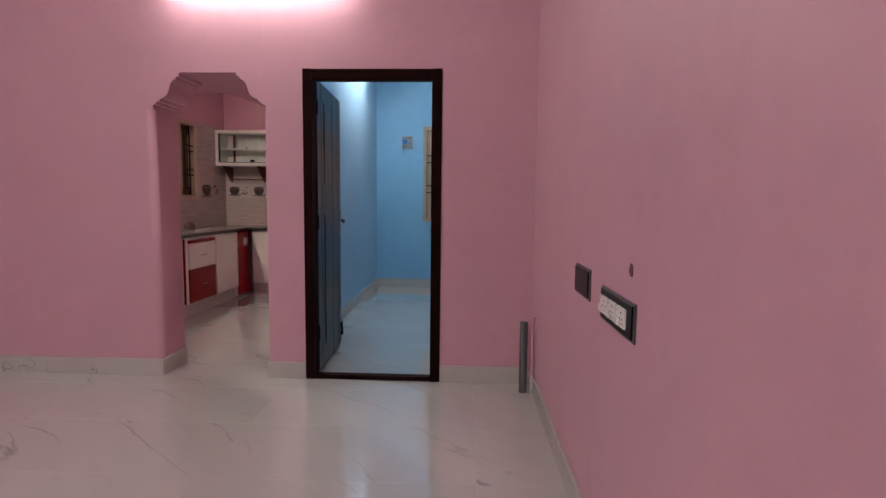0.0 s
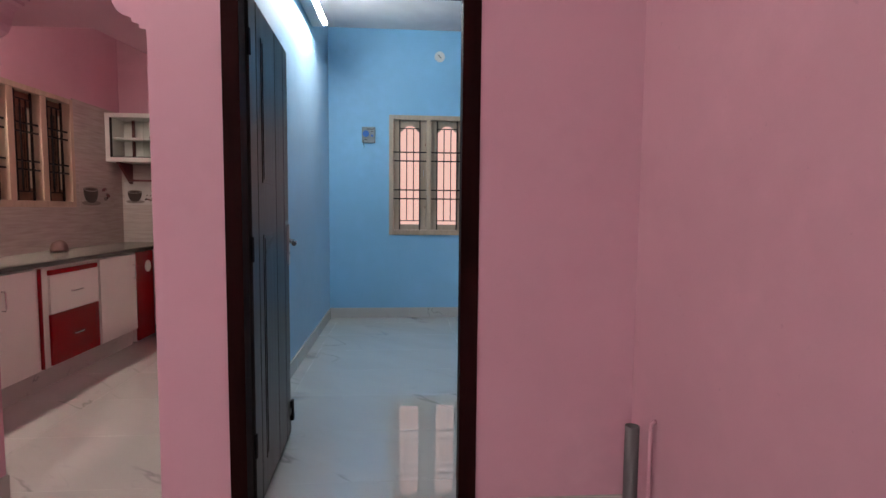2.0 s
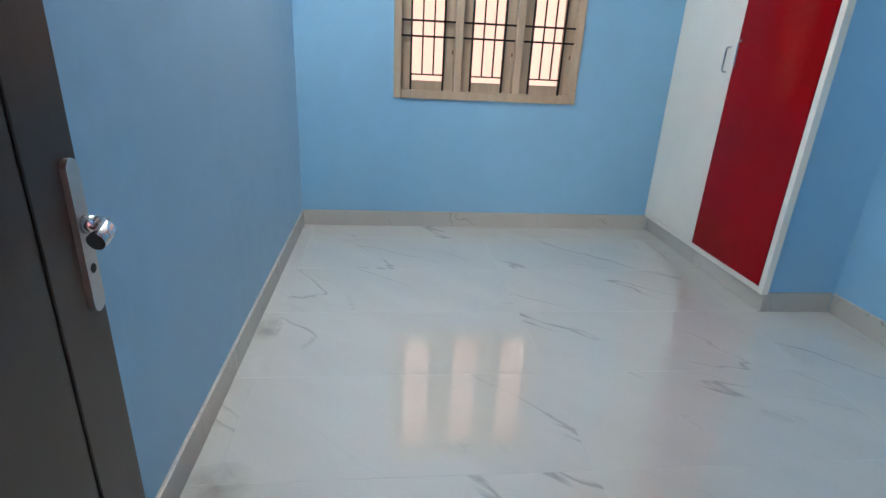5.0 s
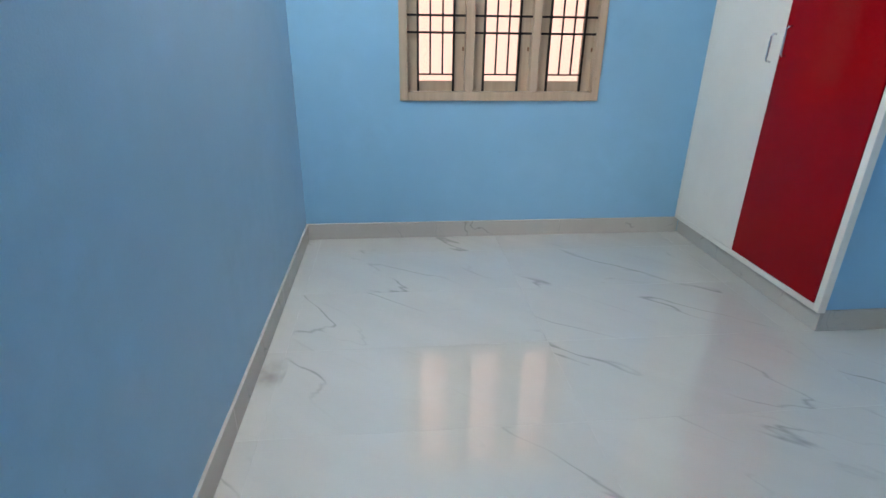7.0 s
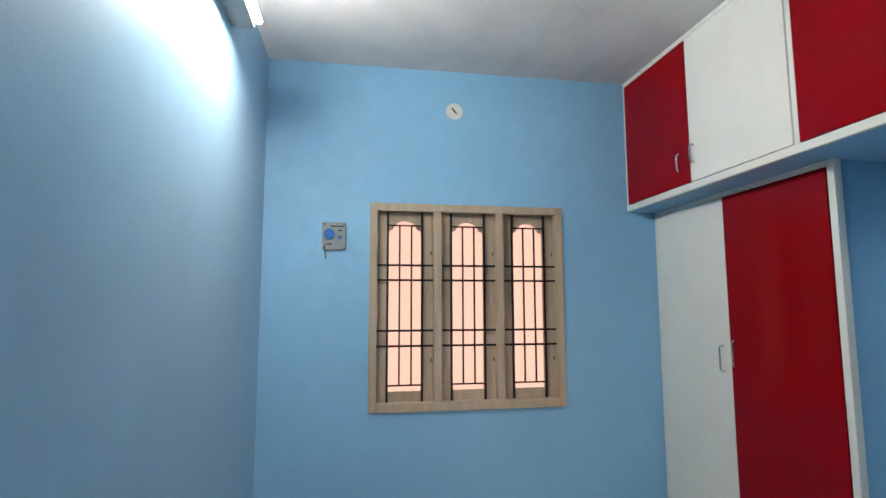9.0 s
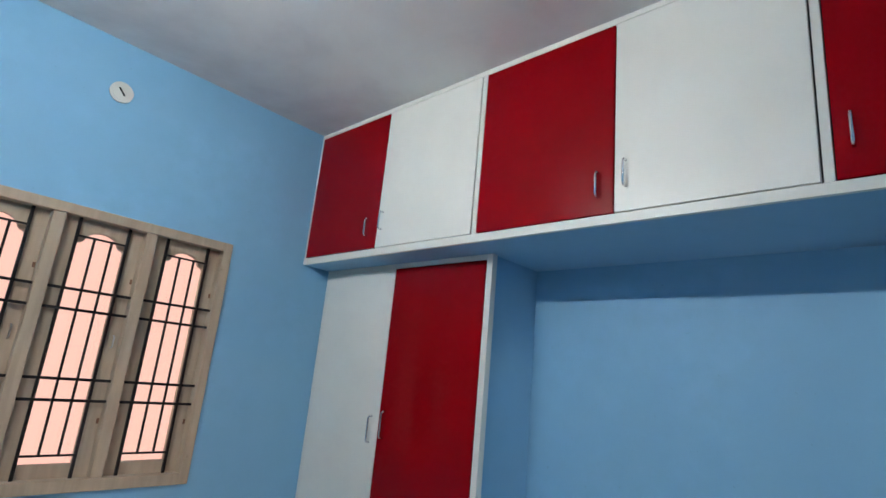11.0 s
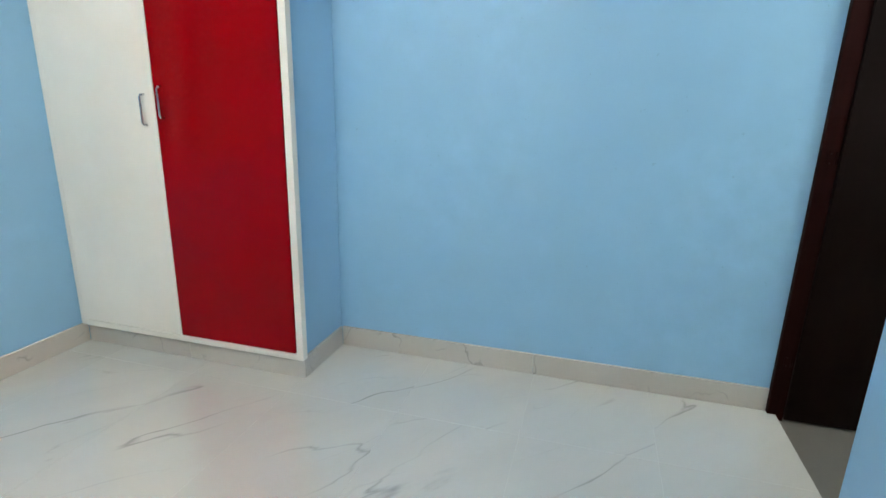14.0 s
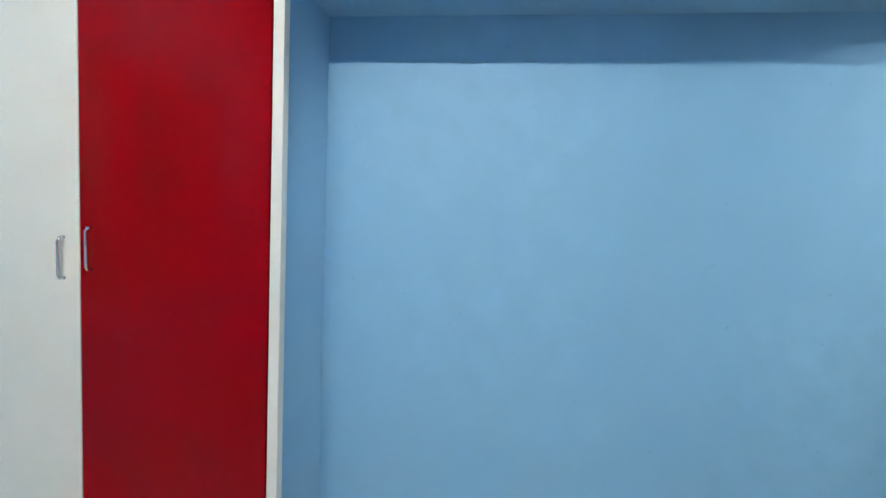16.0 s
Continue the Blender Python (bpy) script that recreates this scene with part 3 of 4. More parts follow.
            put("grille_bar", block(x - 0.0055, x + 0.0055, gr_y, gr_y + 0.009, zi0 + hh * 0.085, zi0 + hh * 0.925), IRON, w)
        for fz in (0.711, 0.632, 0.367, 0.287):
            z = zi0 + hh * fz
            put("grille_rail", block(x0, x1, gr_y - 0.009, gr_y, z - 0.007, z + 0.007), IRON, w)
        for fz in (0.925, 0.085):
            z = zi0 + hh * fz
            put("grille_rail", block(ta, tb, gr_y - 0.005, gr_y + 0.004, z - 0.005, z + 0.005), IRON, w)
    return w


window("window_1", "beige wooden three-light window with black iron grilles", (WX0, 4.10, 0.0), 0.0, WX1 - WX0, WZ0, WZ1, 0.052, 0.056, 3, GLASS)
window("window_2", "beige wooden kitchen window with black iron grilles", (-2.30, KW0, 0.0), 90.0, KW1 - KW0, KZ0, KZ1, 0.045, 0.07, 3, GLASS, True)


# ---- cupboards ----
def d_handle(parent, x, y, z0, z1, out=-1.0):
    """A chrome D handle standing off a front that faces -x."""
    s = 0.026 * out
    pts = [(x, y, z0), (x + s * 0.75, y, z0 + 0.002), (x + s, y, z0 + 0.012), (x + s, y, z1 - 0.012), (x + s * 0.75, y, z1 - 0.002), (x, y, z1)]
    return part("handle", tube(pts, 0.0058, 10), CHROME, parent, "chrome bar handle")


def wardrobe():
    w = thing("wardrobe", "tall built-in wardrobe with one white and one red door", "wardrobe", (2.56, 3.37, 0.112))
    xf, xb = 2.546, 2.588
    part("frame", block(xf, xb, 2.645, 2.683, 0.112, 2.318, 0.002), WHITE_EDGE, w)
    part("frame", block(xf, xb, 4.068, 4.098, 0.112, 2.318, 0.002), WHITE_EDGE, w)
    part("frame", block(xf, xb, 2.683, 4.068, 2.288, 2.318, 0.002), WHITE_EDGE, w)
    part("frame", block(xf, xb, 2.683, 4.068, 0.112, 0.146, 0.002), WHITE_EDGE, w)
    # dark sheet close behind the doors paints the shade in their gaps
    part("inside", block(2.576, 2.586, 2.683, 4.068, 0.146, 2.288), GAPSHADE, w)
    a = part("door", block(2.543, 2.563, 3.387, 4.064, 0.150, 2.285, 0.0015), WHITE, w, "off-white laminate door")
    d_handle(a, 2.543, 3.447, 1.262, 1.408)
    b = part("door", block(2.543, 2.563, 2.687, 3.384, 0.150, 2.285, 0.0015), RED, w, "glossy crimson laminate door")
    d_handle(b, 2.543, 3.338, 1.298, 1.446)
    return w


wardrobe()


def loft_cupboard():
    c = thing("loft_cupboard", "loft cupboard row with red and white doors near the ceiling", "cupboard", (2.34, 2.25, 2.32))
    xf, xb = 2.334, 2.352
    part("rail", block(xf - 0.002, xb, 0.456, 4.098, 2.32, 2.362, 0.002), WHITE_EDGE, c)
    part("rail", block(xf, xb, 0.456, 4.098, 3.247, H - 0.002, 0.002), WHITE_EDGE, c)
    for y0, y1 in ((0.456, 0.494), (1.164, 1.193), (2.601, 2.629), (4.078, 4.098)):
        part("post", block(xf, xb, y0, y1, 2.362, 3.247, 0.0015), WHITE_EDGE, c)
    # near-black backing so that the loft door gaps look shaded
    part("inside", block(2.356, 2.37, 0.456, 4.098, 2.364, 3.27), GAPSHADE, c)
    spans = [(3.366, 4.076, RED, 3.45, 2.449, 2.558), (2.634, 3.362, WHITE, 3.322, 2.475, 2.581), (1.890, 2.598, RED, 1.956, 2.442, 2.55),
             (1.199, 1.886, WHITE, 1.838, 2.471, 2.583), (0.499, 1.160, RED, 1.11, 2.468, 2.578)]
    for y0, y1, mat, hy, hz0, hz1 in spans:
        d = part("door", block(xf - 0.003, xf + 0.016, y0 + 0.001, y1 - 0.001, 2.366, 3.243, 0.0015), mat, c,
                 "glossy crimson laminate door" if mat is RED else "off-white laminate door")
        d_handle(d, xf - 0.003, hy, hz0, hz1)
    return c


loft_cupboard()


# ---- lamps ----
def tube_lamp(label, a, b, off, mat, depth=0.055, half=0.018):
    """A batten with a glowing tube between a and b, standing off the wall along off."""
    a, b, off = Vector(a), Vector(b), Vector(off)
    t = thing("tube_light", label, "lamp", tuple((a + b) / 2), group="wall tube lights")
    d = (b - a).normalized()
    side = Vector((0, 0, half))
    back, front = a - off * depth - side, b - off * 0.02 + side
    lo, hi = [min(p, q) for p, q in zip(back, front)], [max(p, q) for p, q in zip(back, front)]
    part("batten", block(lo[0], hi[0], lo[1], hi[1], lo[2], hi[2], 0.003), PLASTIC_W, t)
    part("tube", tube([a + d * 0.02, b - d * 0.02], 0.0135, 14), mat, t, "glowing white tube")
    for p, q in ((a, a + d * 0.02), (b - d * 0.02, b)):
        part("end_cap", tube([p, q], 0.016, 14), PLASTIC_W, t)
    return t


# unseen lamp, assumed from wall brightness and placed to light the hall
tube_lamp("unseen tube light added on the hall wall behind the walk", (-1.8, -6.145, 2.66), (-0.6, -6.145, 2.66), (0, 1, 0), LAMP_UNSEEN)
tube_lamp("lit white tube light on the pink hall wall", (-0.92, -0.045, 2.71), (0.31, -0.045, 2.71), (0, -1, 0), LAMP_HALL, 0.045)
tube_lamp("lit white tube light on the blue bedroom wall", (-0.068, 1.9, 2.97), (-0.068, 3.08, 2.97), (1, 0, 0), LAMP_ROOM, 0.122, 0.03)
tube_lamp("lit white tube light high on the kitchen wall", (-2.245, 0.72, 2.74), (-2.245, 1.62, 2.74), (1, 0, 0), LAMP_KITCHEN)


# ---- small things in the bedroom ----
def regulator_box():
    up = 0.026
    b = thing("regulator_box", "grey wall box with a round blue dial and loose wire", "switch box", (0.257, 4.10, 2.096))
    body = part("plate", block(0.182, 0.333, 4.082, 4.0995, 1.984 + up, 2.163 + up, 0.004, 2), PLASTIC_G, b, "pale grey plastic plate")
    part("dial", disc((0.228, 4.082, 2.085 + up), (0, -1, 0), 0.036, 0.012, 28), PLASTIC_B, b, "blue round dial")
    part("dial", disc((0.296, 4.082, 2.065 + up), (0, -1, 0), 0.013, 0.01, 18), PLASTIC_B, b)
    for z, x0, x1 in ((2.138, 0.235, 0.318), (2.11, 0.285, 0.31), (2.02, 0.215, 0.245)):
        part("print_bar", block(x0, x1, 4.0808, 4.082, z + up - 0.004, z + up + 0.004), PLASTIC_K, body)
    for x in (0.194, 0.321):
        for z in (1.996, 2.151):
            part("screw", disc((x, 4.082, z + up), (0, -1, 0), 0.005, 0.0015, 10), IRON, body)
    part("wire", tube([(0.205, 4.075, 2.02 + up), (0.198, 4.068, 1.99 + up), (0.203, 4.075, 1.965 + up), (0.207, 4.085, 1.94 + up), (0.204, 4.09, 1.925 + up)], 0.0028, 8), PLASTIC_K, b)


regulator_box()


def ceiling_rose():
    r = thing("junction_cover", "round white junction cover high on the blue wall", "cover plate", (1.06, 4.10, 2.99))
    part("cover", disc((1.06, 4.0995, 2.99), (0, -1, 0), 0.058, 0.009, 32), PLASTIC_W, r)
    part("rim", disc((1.06, 4.0905, 2.99), (0, -1, 0), 0.046, 0.004, 32), PLASTIC_W, r)
    part("slot", tube([(1.043, 4.0855, 3.01), (1.075, 4.0855, 2.972)], 0.0045, 8), PLASTIC_K, r, "dark slot")


ceiling_rose()




def floor_stain(x, y, w, h, seed):
    """A dried brown water mark beside the skirting."""
    rnd = random.Random(seed)
    bm = bmesh.new()
    c = bm.verts.new((0, 0, 0))
    vs = [bm.verts.new((max(w * math.cos(q * math.tau / 28) * rnd.uniform(0.9, 1.05), -0.175 - x), h * math.sin(q * math.tau / 28) * rnd.uniform(0.9, 1.05), 0)) for q in range(28)]
    for i in range(28):
        bm.faces.new((c, vs[i], vs[(i + 1) % 28]))
    bmesh.ops.recalc_face_normals(bm, faces=bm.faces[:])
    ob = solid("floor_stain", bm, STAIN, "faint brown dried stain beside the skirting", "stain", kind="")
    ob.location = (x, y, 0.0006)
    return ob


STAIN = material("brown_stain", (0.20, 0.135, 0.075), 0.35)
sv = coords(STAIN)
fade = node(STAIN, "ShaderNodeVectorMath")
fade.operation = "LENGTH"
link(STAIN, sv, fade.inputs[0])
soft = ramp(STAIN, fade.outputs["Value"], [(0.0, (0.5, 0.5, 0.5)), (0.06, (0.3, 0.3, 0.3)), (0.12, (0, 0, 0))])
blot = ramp(STAIN, noise_tex(STAIN, sv, 11.0, 3.0, 0.5), [(0.3, (0.1, 0.1, 0.1)), (0.7, (1, 1, 1))])
link(STAIN, mix(STAIN, 1.0, soft, blot, "MULTIPLY"), STAIN.node_tree.nodes["Principled BSDF"].inputs["Alpha"])
floor_stain(-0.13, 2.50, 0.07, 0.17, 5)
floor_stain(-0.08, 1.52, 0.13, 0.10, 6)

# ---- small things in the hall ----
def switch_board():
    b = thing("switch_board", "black switch board with three white socket units", "switch board", (1.572, -1.975, 0.922))
    part("border", block(1.5655, 1.5715, -2.150, -1.802, 0.866, 0.979, 0.002), RIM, b, "thin grey border")
    part("plate", block(1.560, 1.5655, -2.141, -1.811, 0.874, 0.971, 0.002), PLASTIC_K, b, "glossy black plate")
    for y1 in (-1.835, -1.928, -2.021):
        y0 = y1 - 0.076
        u = part("socket_unit", block(1.5525, 1.560, y0, y1, 0.895, 0.953, 0.002, 2), PLASTIC_W, b, "white plastic socket and switch")
        part("rocker", block(1.546, 1.553, y1 - 0.03, y1 - 0.006, 0.897, 0.925, 0.003), PLASTIC_W, u)
        for dy, dz, r in ((0.048, 0.046, 0.0035), (0.036, 0.028, 0.0028), (0.058, 0.028, 0.0028), (0.038, 0.014, 0.0022), (0.058, 0.014, 0.0022), (0.012, 0.05, 0.002)):
            part("pin_hole", disc((1.5525, y1 - dy, 0.893 + dz), (-1, 0, 0), r, 0.0008, 10), PLASTIC_K, u)


switch_board()


def blank_board():
    b = thing("blank_plate", "blank black cover plate with a thin grey border", "cover plate", (1.572, -1.508, 0.946))
    part("border", block(1.5655, 1.5715, -1.632, -1.386, 0.887, 1.006, 0.002), RIM, b)
    part("plate", block(1.560, 1.5655, -1.622, -1.396, 0.896, 0.997, 0.002), PLASTIC_K, b, "dark plastic plate")


blank_board()


def blob(name, label, center, normal, r, mat, seed, tall=1.3):
    rnd = random.Random(seed)
    c = Vector(center)
    bm = bmesh.new()
    pts = [(r * math.cos(q * math.tau / 12) * rnd.uniform(0.75, 1.2), tall * r * math.sin(q * math.tau / 12) * rnd.uniform(0.75, 1.2)) for q in range(12)]
    if abs(normal[0]) > 0.5:
        add_prism(bm, [(c.y + a, c.z + b) for a, b in pts], c.x, c.x + 0.002 * normal[0], "yz")
    else:
        add_prism(bm, [(c.x + a, c.z + b) for a, b in pts], c.y, c.y + 0.002 * normal[1], "xz")
    solid(name, bm, mat, label, "wall damage", kind="")


blob("wall_chip", "brown chipped hole in the pink plaster", (1.5715, -2.088, 1.064), (-1, 0, 0), 0.016, CHIP, 2)


def pipe_stub():
    p = thing("pipe_stub", "open grey plastic pipe stub rising from the floor", "pipe", (1.50, -0.165, 0.0))
    bm = bmesh.new()
    R, r, n = 0.026, 0.0215, 28
    prof = [(R, 0.0), (R, 0.472), (r, 0.472), (r, 0.25)]
    rings = [[bm.verts.new((1.50 + q * math.cos(k * math.tau / n), -0.165 + q * math.sin(k * math.tau / n), z)) for k in range(n)] for q, z in prof]
    for a, b in zip(rings, rings[1:]):
        for k in range(n):
            f = bm.faces.new((a[k], a[(k + 1) % n], b[(k + 1) % n], b[k]))
            f.smooth = True
    bm.faces.new(rings[-1])
    bmesh.ops.recalc_face_normals(bm, faces=bm.faces[:])
    part("pipe", bm, PVC, p)
    part("clip", block(1.50, 1.556, -0.178, -0.156, 0.125, 0.14, 0.002), PINK, p, "pink painted clip")
    q = thing("thin_conduit", "thin pink painted conduit bent into the wall", "conduit", (1.553, -0.20, 0.0))
    part("conduit", tube([(1.553, -0.20, 0.0), (1.553, -0.20, 0.47), (1.555, -0.20, 0.492), (1.562, -0.20, 0.50), (1.572, -0.20, 0.50)], 0.0085, 12), PINK, q)
    part("collar", tube([(1.553, -0.20, 0.0), (1.553, -0.20, 0.12)], 0.012, 12), SKIRT, q)


pipe_stub()


# ---- kitchen ----
def x_handle(parent, x, y, z, length, flat=True):
    a, b = ((x, y - length / 2, z), (x, y + length / 2, z)) if flat else ((x, y, z - length / 2), (x, y, z + length / 2))
    a, b = Vector(a), Vector(b)
    o = Vector((0.022, 0, 0))
    part("handle", tube([a, a + o * 0.8, a * 0.88 + b * 0.12 + o, a * 0.12 + b * 0.88 + o, b + o * 0.8, b], 0.005, 8), CHROME, parent)


def kitchen_unit(y0, y1, label, fronts, z0=0.14):
    """A base unit whose fronts face +x: (y0, y1, z0, z1, material, handle)."""
    u = thing("kitchen_cabinet", label, "cabinet", (-2.0, (y0 + y1) / 2, z0), group="kitchen base cabinets")
    part("body", block(-2.28, -1.80, y0, y1, z0, 0.853, 0.002), WHITE_EDGE, u)
    for a, b, c, d, mat, hd in fronts:
        f = part("front", block(-1.80, -1.78, a, b, c, d, 0.002), mat, u, "dark red laminate front" if mat is RED else "white laminate front")
        if hd == "mid":
            x_handle(f, -1.78, (a + b) / 2, (c + d) / 2, 0.11)
        elif hd:
            x_handle(f, -1.78, hd, 0.68, 0.12, False)
    return u


kitchen_unit(0.50, 1.285, "white base cabinet with a dark red door", [(0.51, 0.90, 0.15, 0.84, WHITE, 0.85), (0.905, 1.278, 0.15, 0.84, RED, 0.0)])
kitchen_unit(1.288, 1.775, "white base cabinet beside a thin red strip", [(1.30, 1.655, 0.15, 0.84, WHITE, 1.36), (1.70, 1.715, 0.15, 0.84, RED, 0.0), (1.72, 1.765, 0.15, 0.84, WHITE, 0.0)])
kitchen_unit(1.778, 2.392, "white and red drawer cabinet under the worktop",
             [(1.80, 2.37, 0.785, 0.82, RED, 0.0), (1.80, 2.37, 0.512, 0.782, WHITE, "mid"), (1.80, 2.37, 0.15, 0.508, RED, "mid")])
kitchen_unit(2.395, 2.978, "white base cabinet with one door", [(2.405, 2.97, 0.15, 0.84, WHITE, 2.92)])
u = kitchen_unit(2.981, 3.30, "dark red base cabinet with an oval white plate", [(2.985, 3.296, 0.03, 0.85, RED, 0.0)], 0.02)
part("plate", tube([(-1.78, 3.19, 0.705), (-1.774, 3.19, 0.705)], 0.055, 28), PLASTIC_W, u, "round white plate")
for x0, x1 in ((-1.74, -1.28), (-1.275, -0.80), (-0.795, -0.33)):
    g = thing("kitchen_cabinet", "white base cabinet along the end wall", "cabinet", ((x0 + x1) / 2, 3.5, 0.14), group="kitchen base cabinets")
    part("body", block(x0, x1, 3.33, 3.78, 0.14, 0.853, 0.002), WHITE_EDGE, g)
    part("front", block(x0 + 0.01, x1 - 0.01, 3.31, 3.33, 0.15, 0.84, 0.002), WHITE, g)
solid("kitchen_plinth", walls([(-2.28, -1.835, 0.31, 2.98, 0, 0.139), (-1.74, -0.31, 3.36, 3.79, 0, 0.139)]), SKIRT, "grey marble plinth under the kitchen cabinets", "plinth")
solid("worktop", add_prism(bmesh.new(), [(-2.299, 0.311), (-1.765, 0.311), (-1.765, 3.285), (-0.311, 3.285), (-0.311, 3.799), (-2.299, 3.799)], 0.885, 0.892, "xy"),
      GREYTOP, "grey polished stone worktop", "worktop", kind="")
solid("worktop_edge", add_prism(bmesh.new(), [(-2.298, 0.312), (-1.75, 0.312), (-1.75, 3.27), (-0.312, 3.27), (-0.312, 3.798), (-2.298, 3.798)], 0.854, 0.885, "xy"),
      GRANITE, "black granite slab under the worktop", "worktop", kind="")
solid("tile_dado", walls([(-2.30, -2.291, 0.31, KW0, 0.892, 2.222), (-2.30, -2.291, KW1, 3.80, 0.892, 2.222), (-2.30, -2.291, KW0, KW1, 0.892, KZ0), (-2.291, -0.31, 3.791, 3.80, 0.892, 1.74)]),
      DADO, "beige glazed wall tiles above the worktop", "tiles")


def deco_tile(x, y, along, w, z0, z1, seed, ground):
    rnd = random.Random(seed)
    d = thing("printed_tile", "printed kitchen tile with dark cup shapes", "tile", (x, y, z0), group="printed kitchen tiles")
    ax = Vector((0, 1, 0)) if along == "y" else Vector((1, 0, 0))
    nm = Vector((1, 0, 0)) if along == "y" else Vector((0, -1, 0))
    p0 = Vector((x, y, 0))

    def flat(u0, u1, a, b, lift, mat, nme, par, shape=""):
        bm = bmesh.new()
        cu, cz, ru, rz = (u0 + u1) / 2, (a + b) / 2, (u1 - u0) / 2, (b - a) / 2
        if shape == "bowl":
            arc = [math.pi + q * math.pi / 14 for q in range(15)]
            pts = [(cu + ru * math.copysign(abs(math.cos(q)) ** 0.7, math.cos(q)), b + 2 * rz * math.sin(q)) for q in arc]
        elif shape:
            tilt = rnd.uniform(-0.5, 0.5) if shape == "bean" else 0.0
            pts = []
            for q in range(18):
                e = q * math.tau / 18
                p, z = ru * math.cos(e) * rnd.uniform(0.93, 1.05), rz * math.sin(e) * rnd.uniform(0.93, 1.05)
                pts.append((cu + p * math.cos(tilt) - z * math.sin(tilt), cz + p * math.sin(tilt) + z * math.cos(tilt)))
        else:
            pts = [(u0, a), (u1, a), (u1, b), (u0, b)]
        lo = [bm.verts.new(p0 + ax * u + nm * (lift - 0.003) + Vector((0, 0, z))) for u, z in pts]
        hi = [bm.verts.new(p0 + ax * u + nm * lift + Vector((0, 0, z))) for u, z in pts]
        bm.faces.new(hi)
        for i in range(len(pts)):
            bm.faces.new((lo[i], lo[(i + 1) % len(pts)], hi[(i + 1) % len(pts)], hi[i]))
        bmesh.ops.recalc_face_normals(bm, faces=bm.faces[:])
        return part(nme, bm, mat, par)
    g = flat(0, w, z0, z1, 0.004, ground, "tile", d)
    h = z1 - z0
    flat(w * 0.04, w * 0.60, z0 + 0.06 * h, z0 + 0.22 * h, 0.005, DECO_MID, "saucer", g, "oval")
    flat(w * 0.10, w * 0.52, z0 + 0.14 * h, z0 + 0.58 * h, 0.0055, DECO_DARK, "cup", g, "bowl")
    flat(w * 0.10, w * 0.52, z0 + 0.50 * h, z0 + 0.66 * h, 0.006, DECO_MID, "cup_rim", g, "oval")
    flat(w * 0.14, w * 0.48, z0 + 0.53 * h, z0 + 0.62 * h, 0.0065, DECO_DARK, "drink", g, "oval")
    for k in range(7):
        u, v, e = w * rnd.uniform(0.64, 0.92), z0 + h * rnd.uniform(0.12, 0.62), w * rnd.uniform(0.03, 0.055)
        flat(u - e, u + e, v - e * 0.6, v + e * 0.6, 0.005 + 0.0003 * k, rnd.choice((DECO_DARK, DECO_MID, BROWNRED)), "bean", g, "bean")


deco_tile(-2.291, 3.05, "y", 0.56, 1.255, 1.55, 1, DADO)
deco_tile(-2.27, 3.791, "x", 0.34, 1.285, 1.52, 2, DECO_LIGHT)
deco_tile(-1.92, 3.791, "x", 0.34, 1.285, 1.52, 3, DECO_LIGHT)


def wall_shelf():
    s = thing("wall_cabinet", "white wall cabinet with glass sliding doors and shelf", "cabinet", (-1.6, 3.65, 1.715))
    x0, x1, y0, y1, z0, z1, f = -2.29, -0.95, 3.5, 3.79, 1.712, 2.187, 0.042
    part("side", block(x0, x0 + f, y0, y1, z0, z1, 0.002), WHITE_EDGE, s)
    part("side", block(x1 - f, x1, y0, y1, z0, z1, 0.002), WHITE_EDGE, s)
    part("top", block(x0 + f, x1 - f, y0, y1, z1 - f, z1, 0.002), WHITE_EDGE, s)
    part("bottom", block(x0 + f, x1 - f, y0, y1, z0, z0 + f, 0.002), WHITE_EDGE, s)
    part("back", block(x0 + f, x1 - f, y1 - 0.01, y1, z0 + f, z1 - f), WHITE_EDGE, s)
    part("shelf", block(x0 + f, x1 - f, y0 + 0.05, y1 - 0.01, 1.935, 1.953, 0.001), WHITE_EDGE, s)
    part("post", block(-2.13, -2.105, 3.70, 3.72, z0 + f, z1 - f), BROWNRED, s)
    part("track", block(x0 + f, x0 + f + 0.012, y0 + 0.004, y0 + 0.03, z0 + f, z1 - f), IRON, s, "black sliding track")
    part("track", block(x0 + f, x1 - f, y0 + 0.004, y0 + 0.03, z0 + f, z0 + f + 0.008), IRON, s, "black sliding track")
    for a, b, y in ((x0 + f + 0.012, -1.72, y0 + 0.022), (-1.93, x1 - f, y0 + 0.012)):
        g = part("glass_door", block(a, b, y, y + 0.004, z0 + f + 0.008, z1 - f), GLASS, s)
        g.visible_shadow = False
    part("handle", disc((-1.86, y0 + 0.012, 1.95), (0, -1, 0), 0.012, 0.008, 14), CHROME, s)
    r = thing("hanging_rack", "maroon steel rack under the wall cabinet", "rack", (-1.7, 3.6, 1.53))
    for x in (-2.19, -1.72, -1.25):
        part("bracket", add_prism(bmesh.new(), [(3.52, 1.71), (3.79, 1.71), (3.79, 1.50), (3.765, 1.50), (3.545, 1.69), (3.52, 1.69)], x - 0.012, x + 0.012, "yz"), BROWNRED, r)
    part("rail", block(-2.19, -1.1, 3.70, 3.715, 1.525, 1.545), BROWNRED, r)
    b = thing("small_tin", "small dark tin inside the wall cabinet", "tin", (-1.83, 3.62, 1.754))
    part("body", disc((-1.83, 3.62, 1.754), (0, 0, 1), 0.028, 0.04, 18), IRON, b)
    part("lid", disc((-1.83, 3.62, 1.794), (0, 0, 1), 0.03, 0.008, 18), IRON, b)


wall_shelf()


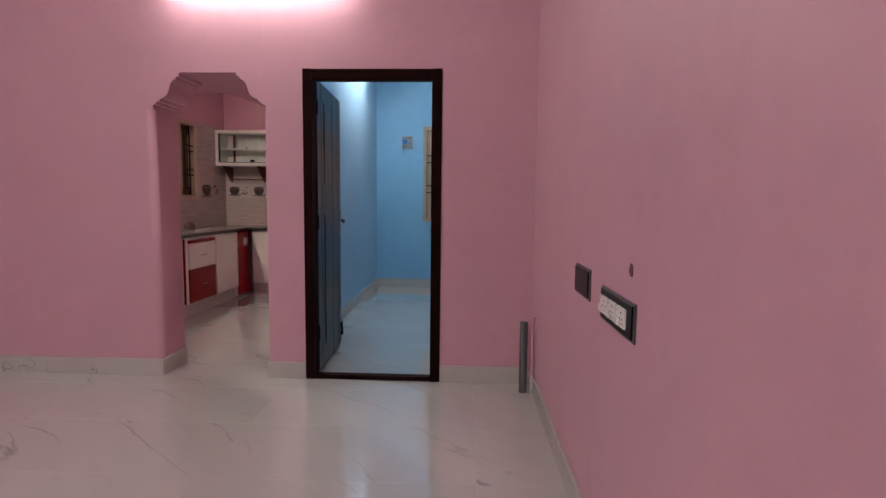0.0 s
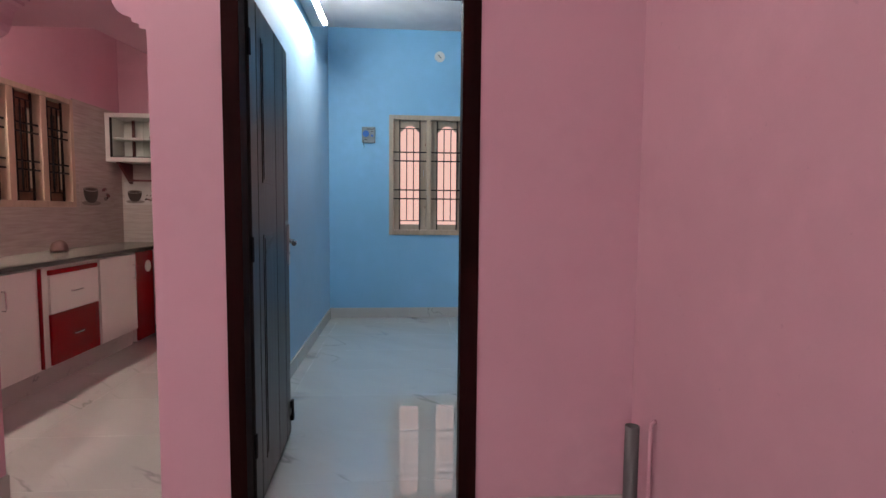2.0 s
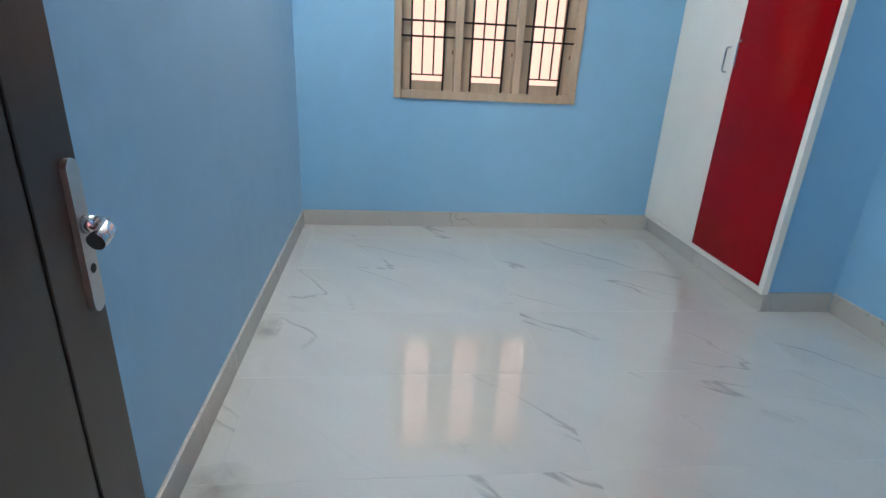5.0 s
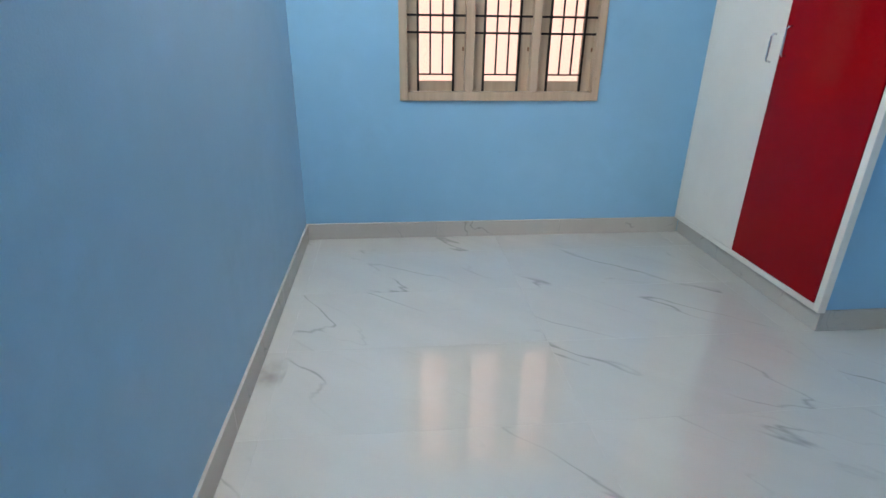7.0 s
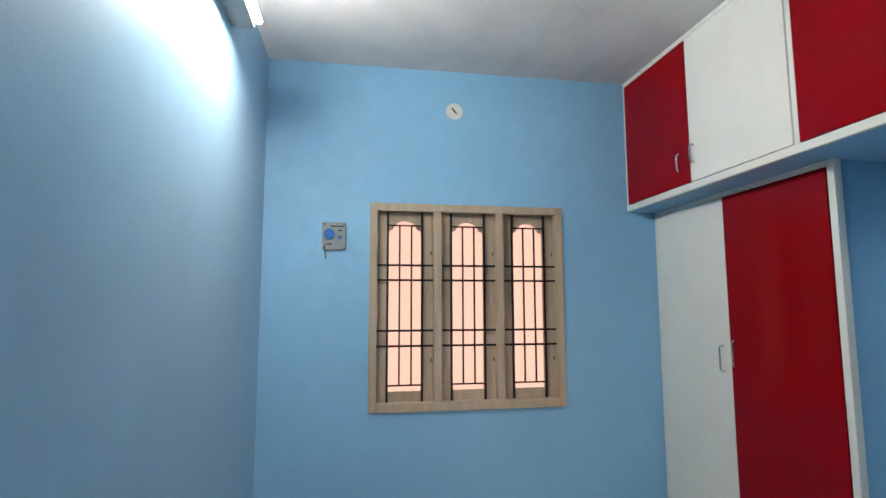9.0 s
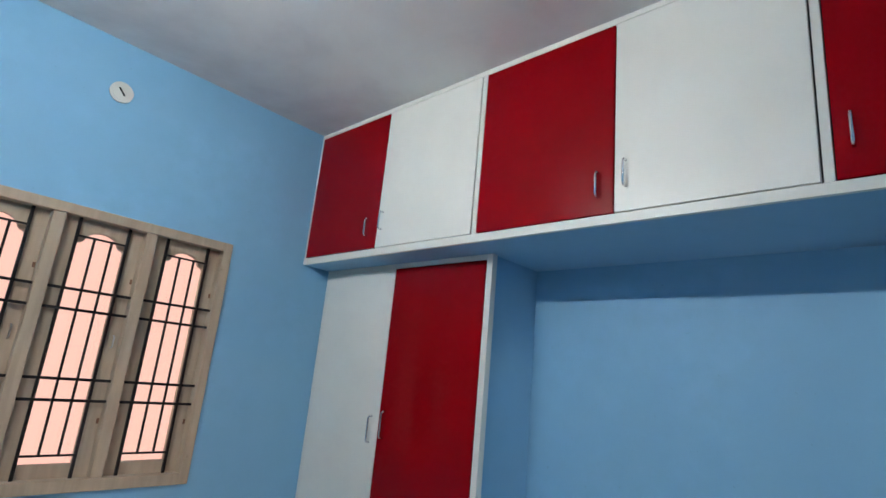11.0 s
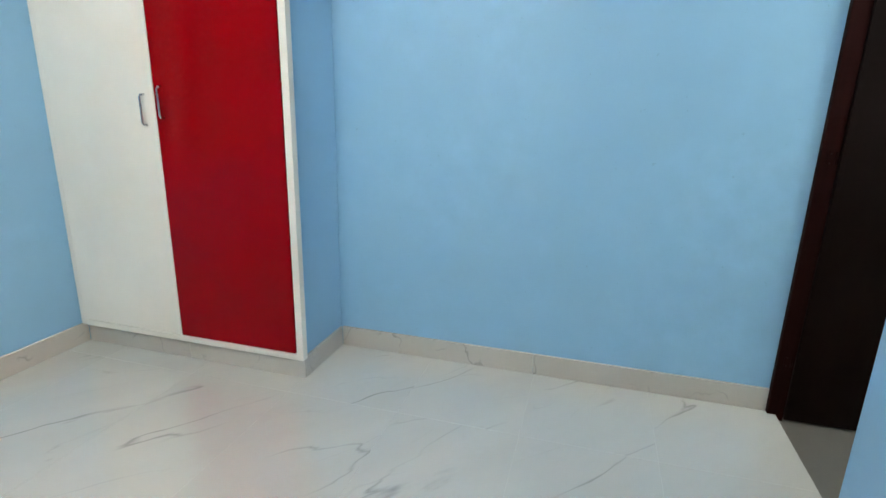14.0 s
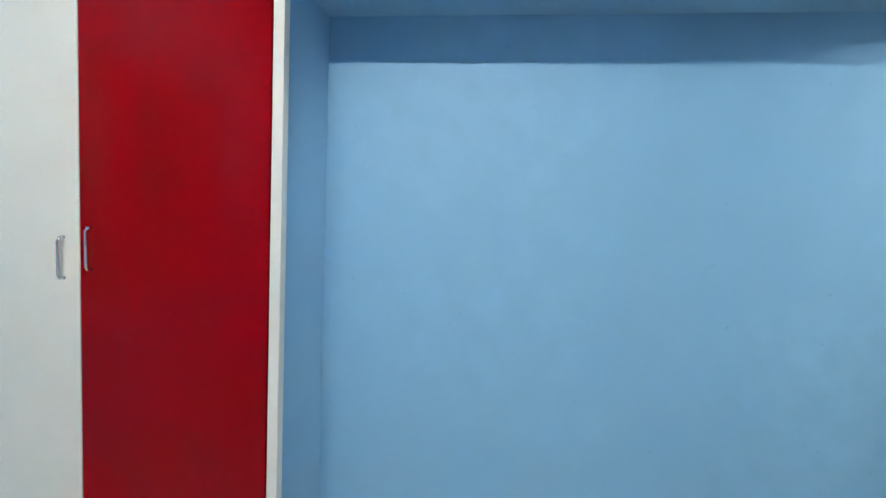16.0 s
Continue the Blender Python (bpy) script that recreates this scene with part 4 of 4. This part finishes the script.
def cloth_lump():
    """A crumpled cloth: a low mound with folds."""
    rnd = random.Random(8)
    bm = bmesh.new()
    n, cx, cy, z0 = 22, -2.16, 2.52, 0.892
    lobes = [(rnd.uniform(0, math.tau), rnd.randint(2, 6), rnd.uniform(0.03, 0.10)) for k in range(5)]
    rings = []
    for f, h in ((1.0, 0.0), (1.04, 0.018), (0.92, 0.046), (0.66, 0.068), (0.34, 0.08)):
        ring = []
        for k in range(n):
            q = k * math.tau / n
            w = 1 + sum(g * math.sin(p * q + o) for o, p, g in lobes)
            ring.append(bm.verts.new((cx + 0.055 * f * w * math.cos(q), cy + 0.078 * f * w * math.sin(q), z0 + h * (0.8 + 0.35 * w * (h > 0)) * (h > 0))))
        rings.append(ring)
    for a, b in zip(rings, rings[1:]):
        for k in range(n):
            bm.faces.new((a[k], a[(k + 1) % n], b[(k + 1) % n], b[k])).smooth = True
    bm.faces.new(rings[0][::-1])
    bm.faces.new(rings[-1])
    bmesh.ops.recalc_face_normals(bm, faces=bm.faces[:])
    solid("crumpled_cloth", bm, CLOTH, "small crumpled reddish-brown cloth lying on the worktop", "cloth", kind="")


cloth_lump()

# ---- floor, tile by tile ----
solid("floor_bed", walls([(-3.7, 1.70, -6.3, 4.3, -0.12, -0.001), (1.70, 3.2, 0.375, 4.3, -0.12, -0.001)]), GROUT, "grey mortar bed under the floor tiles", "floor")
floor = tagged(new("floor"), "glossy white marble-look floor tiles with grey veins", "floor", kind="structure")
TX, TY = 1.26, 0.573
GAP = 0.0008
tile_mesh = mesh_of("tile", block(GAP / 2, TX - GAP / 2, GAP / 2, TY - GAP / 2, -0.008, 0.0, 0.0006), MARBLE)
for i in range(-4, 2):
    for j in range(-12, 7):
        x, y = 1.17 + i * TX, 0.375 + j * TY
        if x > 1.0 and y < 0.37:
            continue
        t = new("tile", tile_mesh)
        t.parent = floor
        t.location = (x, y, 0.0)
# cut strip of the same tiles between the hall's last full row and its wall
strip = mesh_of("tile", block(GAP / 2, 0.40 - GAP / 2, GAP / 2, TY - GAP / 2, -0.008, 0.0, 0.0006), MARBLE)
for j in range(-12, 0):
    t = new("tile", strip)
    t.parent = floor
    t.location = (1.17, 0.375 + j * TY, 0.0)
